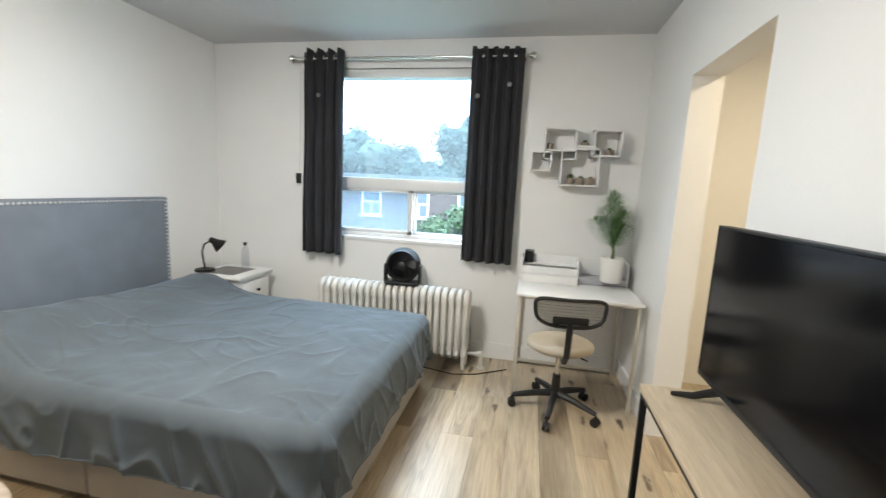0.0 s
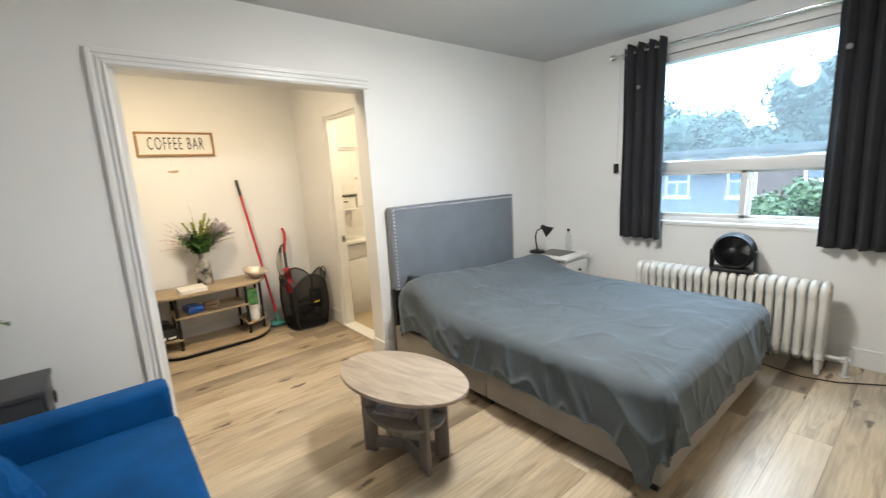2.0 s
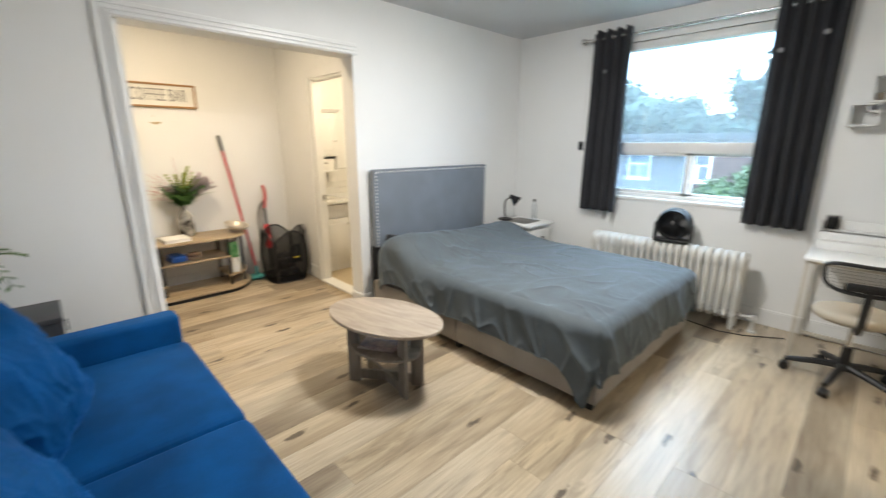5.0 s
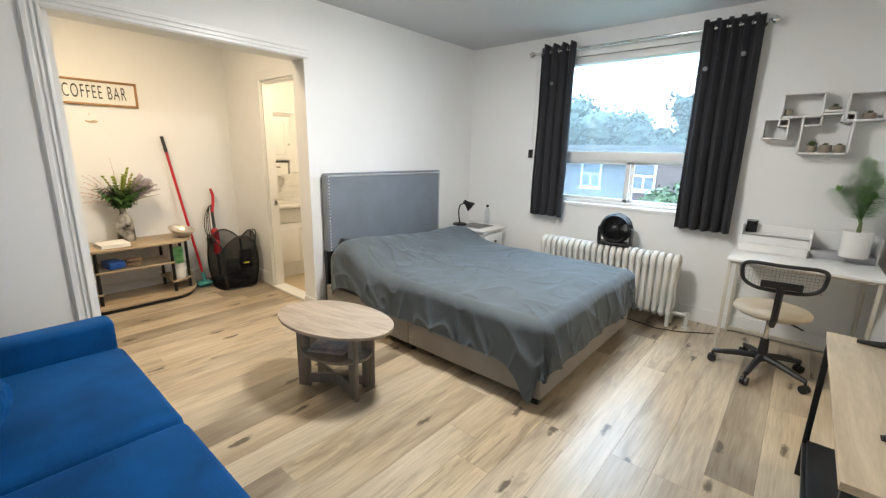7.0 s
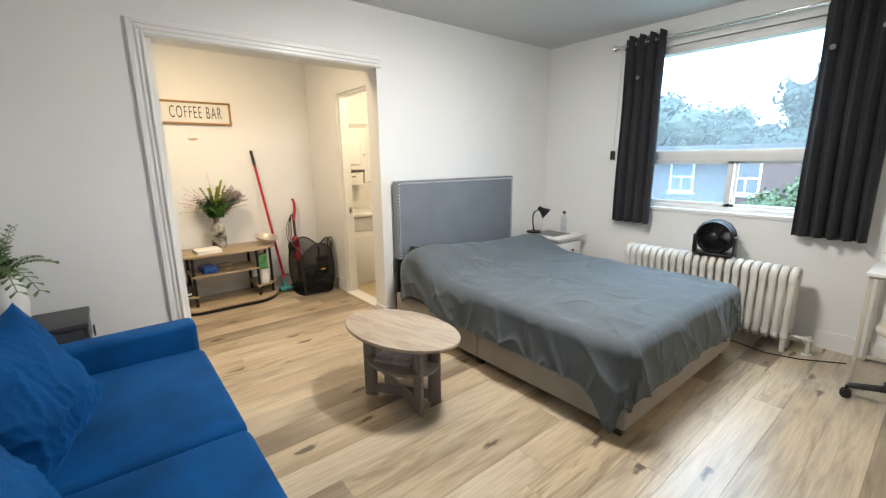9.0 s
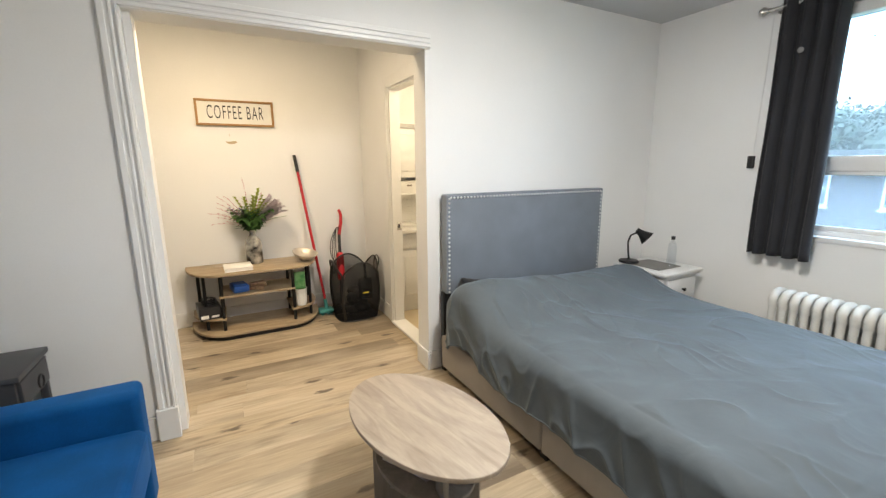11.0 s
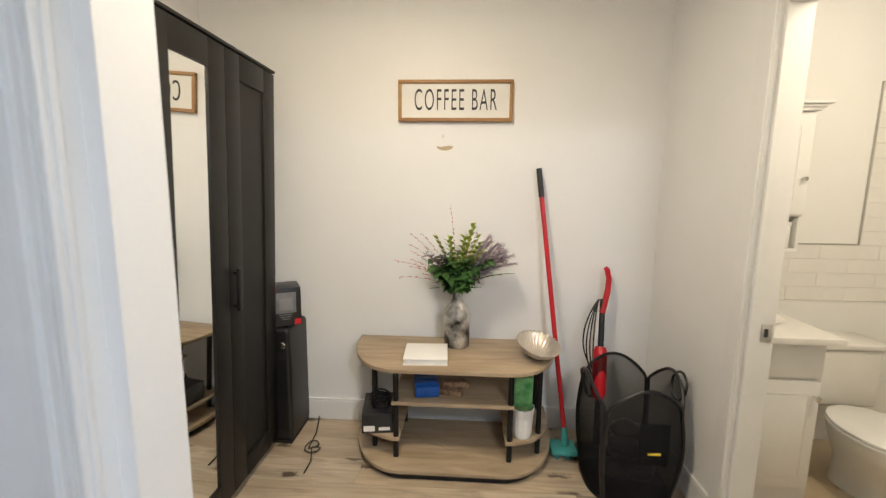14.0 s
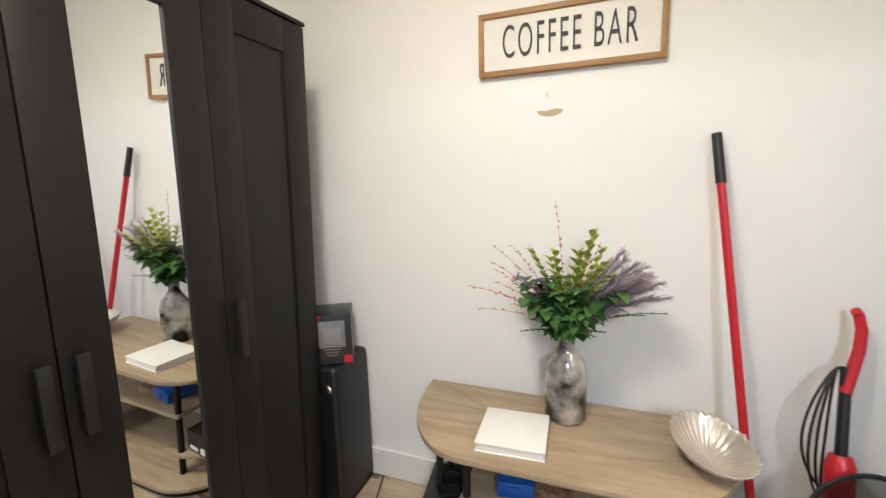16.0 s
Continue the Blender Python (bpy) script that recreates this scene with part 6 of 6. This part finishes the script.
def bowl_ring(z, k):
    return [(0.44 + (0.24 if math.cos(a) > 0 else 0.22) * k * math.cos(a), 0.185 * k * math.sin(a)) for a in [i * math.tau / 32 for i in range(32)]]


b = bmesh.new()
rings = []
for z, k, dx in ((0.0, 0.55, -0.08), (0.05, 0.52, -0.08), (0.16, 0.58, -0.06), (0.28, 0.85, -0.02), (0.36, 0.99, 0.0), (0.385, 1.0, 0.0)):
    rings.append([b.verts.new((x + dx, y, z)) for x, y in bowl_ring(z, k)])
for r0, r1 in zip(rings, rings[1:]):
    for q in range(32):
        b.faces.new((r0[q], r0[(q + 1) % 32], r1[(q + 1) % 32], r1[q]))
b.faces.new(rings[0][::-1])
b.faces.new(rings[-1])
part("bowl", b, CERAMIC, tl, smooth=60)
part("seat", extrude_shape(bowl_ring(0, 1.02), 0.386, 0.402, 0.005), WHITEPLASTIC, tl)
part("lid", extrude_shape(bowl_ring(0, 1.0), 0.403, 0.422, 0.006), WHITEPLASTIC, tl)
uc = thing("bathroom_cabinet", "white wall cabinet with open shelf and crown moulding", "cabinet", pose(HW, 1.456, 0))
part("body", bx(0, 0.19, 0, 0.495, 1.26, 1.75, 0.002), WHITELAC, uc)
for q, (dz, dd) in enumerate(((0.0, 0.012), (0.014, 0.024), (0.028, 0.042))):
    part("crown", bx(0, 0.206 + dd, -0.003, 0.495 + dd, 1.75 + dz, 1.765 + dz, 0.004), WHITELAC, uc)
d = part("door", bx(0.19, 0.208, 0.006, 0.489, 1.27, 1.74, 0.003), WHITELAC, uc)
part("raised_panel", bx(0.208, 0.215, 0.07, 0.425, 1.33, 1.685, 0.007), WHITELAC, d)
b = bmesh.new()
rod(b, (0.208, 0.462, 1.44), (0.232, 0.462, 1.44), 0.006, 0.011)
part("knob", b, CHROME, d, "brushed steel knob")
for args in ((0, 0.19, 0, 0.015, 1.105, 1.26), (0, 0.19, 0.480, 0.495, 1.105, 1.26), (0, 0.19, 0.0, 0.495, 1.09, 1.105)):
    part("shelf_board", bx(*args, 0.002), WHITELAC, uc)
bb = thing("storage_box", "white storage box with dark handle slot in the cabinet", "box", pose(HW + 0.02, 1.670, 1.106))
part("carton", bx(0, 0.155, 0, 0.25, 0, 0.11, 0.003), PAPER, bb)
part("lid", bx(-0.003, 0.158, -0.003, 0.253, 0.11, 0.128, 0.003), PAPER, bb)
part("handle_slot", bx(0.1552, 0.157, 0.10, 0.155, 0.072, 0.088), GREYOAK, bb)

# ---- outside ----
GRASS = material("lawn", (0.06, 0.10, 0.03), 0.9, 0, 0.4, 0.5, 0.3, 20, other=(0.10, 0.12, 0.05))
tagged(part("ground", bx(-300, 300, 4.2, 500, -5.2, -5.0), GRASS, None, "lawn and street ground outside", 0), kind="structure")
# bluer than leaf green: the haze of distance is mixed into this colour
FOL = material("tree_foliage", (0.036, 0.060, 0.046), 0.7, 0, 0.3, 0.8, 0.2, 12, other=(0.026, 0.044, 0.036))
BARK = material("tree_bark", (0.10, 0.08, 0.06), 0.9, 0, 0.3, 3, 0.5, 30)
BRICKM = material("brown_brick", (0.125, 0.095, 0.092), 0.85, 0, 0.35, 2.5, 0.4, 14)
ROOFM = material("grey_shingle", (0.05, 0.052, 0.057), 0.9, 0, 0.3, 3, 0.3, 20)
DARKPANE = material("far_window_glass", (0.10, 0.13, 0.16), 0.08, 0, 0.2, 3, 0, 10)


def tree(x, y, h, spread, seed, n=2600, mat=None, label="tall leafy green tree beyond the houses"):
    rng = random.Random(seed)
    th = thing("tree", label, "tree", pose(x, y, -5.0), "trees outside the window")
    b = bmesh.new()
    rod(b, (0, 0, 0), (0, 0, h * 0.55), h * 0.03, h * 0.015, 10)
    for k in range(7):
        a = k * 2.4
        z = h * (0.28 + 0.05 * k)
        tube(b, [(0, 0, z), (spread * 0.3 * math.cos(a), spread * 0.3 * math.sin(a), z + h * 0.10), (spread * 0.6 * math.cos(a), spread * 0.6 * math.sin(a), z + h * 0.16)], lambda u: h * 0.012 * (1 - 0.7 * u), 6)
    part("trunk", b, BARK, th)
    lobes = [(Vector((rng.uniform(-.6, .6) * spread, rng.uniform(-.6, .6) * spread, h * rng.uniform(0.42, 0.82))), spread * rng.uniform(0.28, 0.5)) for _ in range(13)]
    lobes.append((Vector((0, 0, h * 0.86)), spread * 0.32))
    verts, faces = [], []
    for _ in range(n):
        c, r = lobes[rng.randrange(len(lobes))]
        d = Vector((rng.gauss(0, 1), rng.gauss(0, 1), rng.gauss(0, 1))).normalized()
        p = c + d * r * rng.uniform(0.7, 1.05)
        s = h * rng.uniform(0.007, 0.018)
        for q in range(3):
            ax = Vector((rng.gauss(0, 1), rng.gauss(0, 1), rng.gauss(0, 1))).normalized()
            bx2 = ax.orthogonal().normalized()
            o = p + Vector((rng.gauss(0, 1), rng.gauss(0, 1), rng.gauss(0, 1))) * s * 0.8
            i0 = len(verts)
            verts.extend([o - ax * s, o + bx2 * s * 0.6, o + ax * s, o - bx2 * s * 0.6])
            faces.append((i0, i0 + 1, i0 + 2, i0 + 3))
    for c, r in lobes:
        core = bmesh.new()
        bmesh.ops.create_icosphere(core, subdivisions=3, radius=r * 0.74)
        for v in core.verts:
            v.co = c + v.co * (1 + 0.28 * noise.noise(v.co * (2.2 / r) + c) + 0.16 * noise.noise(v.co * (6.0 / r) + c))
        i0 = len(verts)
        verts.extend(v.co.copy() for v in core.verts)
        core.verts.index_update()
        faces.extend(tuple(i0 + v.index for v in f.verts) for f in core.faces)
        core.free()
    me = bpy.data.meshes.new("crown")
    me.from_pydata([tuple(v) for v in verts], [], faces)
    me.materials.append(mat or FOL)
    ob = new("crown", me)
    ob.parent = th
    return th


for x, y, h, s, sd in ((-22, 33, 13.8, 5.0, 1), (-15.5, 35, 11.6, 4.2, 2), (-11.0, 36, 10.2, 3.6, 3), (-28, 38, 13.0, 5.5, 4), (-5.0, 33, 12.4, 3.6, 5), (0.5, 34, 13.4, 4.6, 6), (-34, 40, 12.0, 5.0, 7), (-7, 40, 9.2, 3.4, 9), (10, 40, 12.0, 5.5, 10), (-44, 46, 13.0, 6, 12)):
    tree(x, y, h, s, sd)
tree(-2.75, 15.0, 6.1, 1.4, 31, 2600, material("near_foliage", (0.055, 0.105, 0.030), 0.55, 0, 0.5, 1.5, 0.2, 20, other=(0.03, 0.065, 0.018)), "young bright green tree beside the brick house")


def house(x0, x1, y0, y1, zt, cols, lab, rows=(-3.4, -0.1)):
    th = thing("house", lab, "house", pose((x0 + x1) / 2, y0, -5.0))
    w = (x1 - x0) / 2
    part("wall", bx(-w, w, 0, y1 - y0, 0, zt + 5.0), BRICKM, th)
    part("roof", bx(-w - 0.3, w + 0.3, -0.3, y1 - y0 + 0.3, zt + 5.0, zt + 5.25, 0.03), ROOFM, th)
    for cx in cols:
        for rz in rows:
            z = rz + 5.0
            f = bmesh.new()
            box(f, cx - 0.5, cx + 0.5, -0.06, 0.02, z - 0.08, z, 0.01)
            box(f, cx - 0.5, cx + 0.5, -0.06, 0.02, z + 1.45, z + 1.53, 0.01)
            for a in (cx - 0.5, cx + 0.42):
                box(f, a, a + 0.08, -0.059, 0.02, z, z + 1.45, 0.01)
            box(f, cx - 0.42, cx + 0.42, -0.05, 0.02, z + 0.55, z + 0.62, 0.01)
            box(f, cx - 0.03, cx + 0.03, -0.05, 0.02, z, z + 0.55, 0.01)
            box(f, cx - 0.56, cx + 0.56, -0.12, 0.0, z - 0.16, z - 0.08, 0.01)
            wnd = part("window", f, WHITEPLASTIC, th)
            part("pane", bx(cx - 0.42, cx + 0.42, -0.02, -0.01, z, z + 1.45), DARKPANE, wnd)


house(-20.0, 3.0, 19.5, 28, 1.55, (-10.2, -7.5, -4.6, -1.8, 0.6, 3.0, 5.4, 8.2), "long brown brick house with white sash windows")

# ---- floors, piece by piece ----
PW, PL, TH = 0.182, 1.52, 0.014
plank_meshes = {}


def plank_mesh(w, l):
    key = (round(w, 3), round(l, 3))
    if key not in plank_meshes:
        b = bx(0.0005, w - 0.0005, 0.0003, l - 0.0003, -TH, 0, 0.0004, 1)
        plank_meshes[key] = mesh_of(b, "plank", FLOOR, 0)
    return plank_meshes[key]


def plank_floor(name, x0, x1, y0, y1, seed, label):
    fl = tagged(new(name), label, kind="structure")
    rng = random.Random(seed)
    x = x0
    while x < x1 - 1e-3:
        w = min(PW, x1 - x)
        y = y0
        first = rng.choice((0.3, 0.45, 0.6, 0.8, 0.95, 1.22))
        while y < y1 - 1e-3:
            l = min(first, y1 - y)
            first = PL
            o = new("plank", plank_mesh(w, l))
            o.parent, o.location = fl, (x, y, 0)
            y += l
        x += w
    return fl


plank_floor("floor", W, E, S, N, 1, "light oak laminate plank floor with dark knots")
plank_floor("floor_opening", HE, W, OPEN[0], OPEN[1], 2, "light oak planks in the wall opening")
plank_floor("floor_hall", HW, HE, S, HN, 3, "light oak laminate plank floor of the hall")
plank_floor("floor_doorway", E, E + 0.15, EOPEN[0], EOPEN[1], 4, "light oak planks in the doorway")
plank_floor("floor_kitchen", E + 0.15, 2.3, 0.7, N, 5, "light oak laminate plank floor of the next room")
fb_ = tagged(new("floor_bathroom"), "beige square tiles on the bathroom floor", kind="structure")
tile = mesh_of(bx(0.0003, 0.2997, 0.0003, 0.2997, -TH, 0, 0.0006, 1), "tile", BATHFLOOR, 0)
for i in range(6):
    for j in range(6):
        if HW + i * 0.29 + 0.29 <= HE + 0.2 and HN + 0.09 + j * 0.3 < 3.1:
            o = new("tile", tile)
            o.parent, o.location = fb_, (HW + i * 0.29, HN + 0.088 + j * 0.3, 0)
WT = material("white_wall_tile", (0.80, 0.79, 0.76), 0.15, 0, 0.05, 5, 0.02, 30)
wt = tagged(new("wall_tiles"), "glossy white tiles above the bathroom counter", kind="structure")
tm = mesh_of(bx(0.0, 0.008, 0.0003, 0.2997, 0.0003, 0.0747, 0.0010, 1), "tile", WT, 0)
for r in range(15):
    for c in range(6):
        y = HN + 0.09 + c * 0.3 - (0.15 if r % 2 else 0) if r < 4 else 2.402 + c * 0.3
        if y >= HN + 0.08 and y < 2.8:
            o = new("tile", tm)
            o.parent, o.location = wt, (HW, y, 0.805 + r * 0.075)
structure("tile_trim", box(bx(HW, HW + 0.010, HN + 0.09, 2.40, 1.106, 1.113, 0.001), HW, HW + 0.010, 2.394, 2.401, 1.113, 1.93, 0.001), material("grey_trim", (0.45, 0.44, 0.41), 0.4), "thin grey edge strip round the tiles")
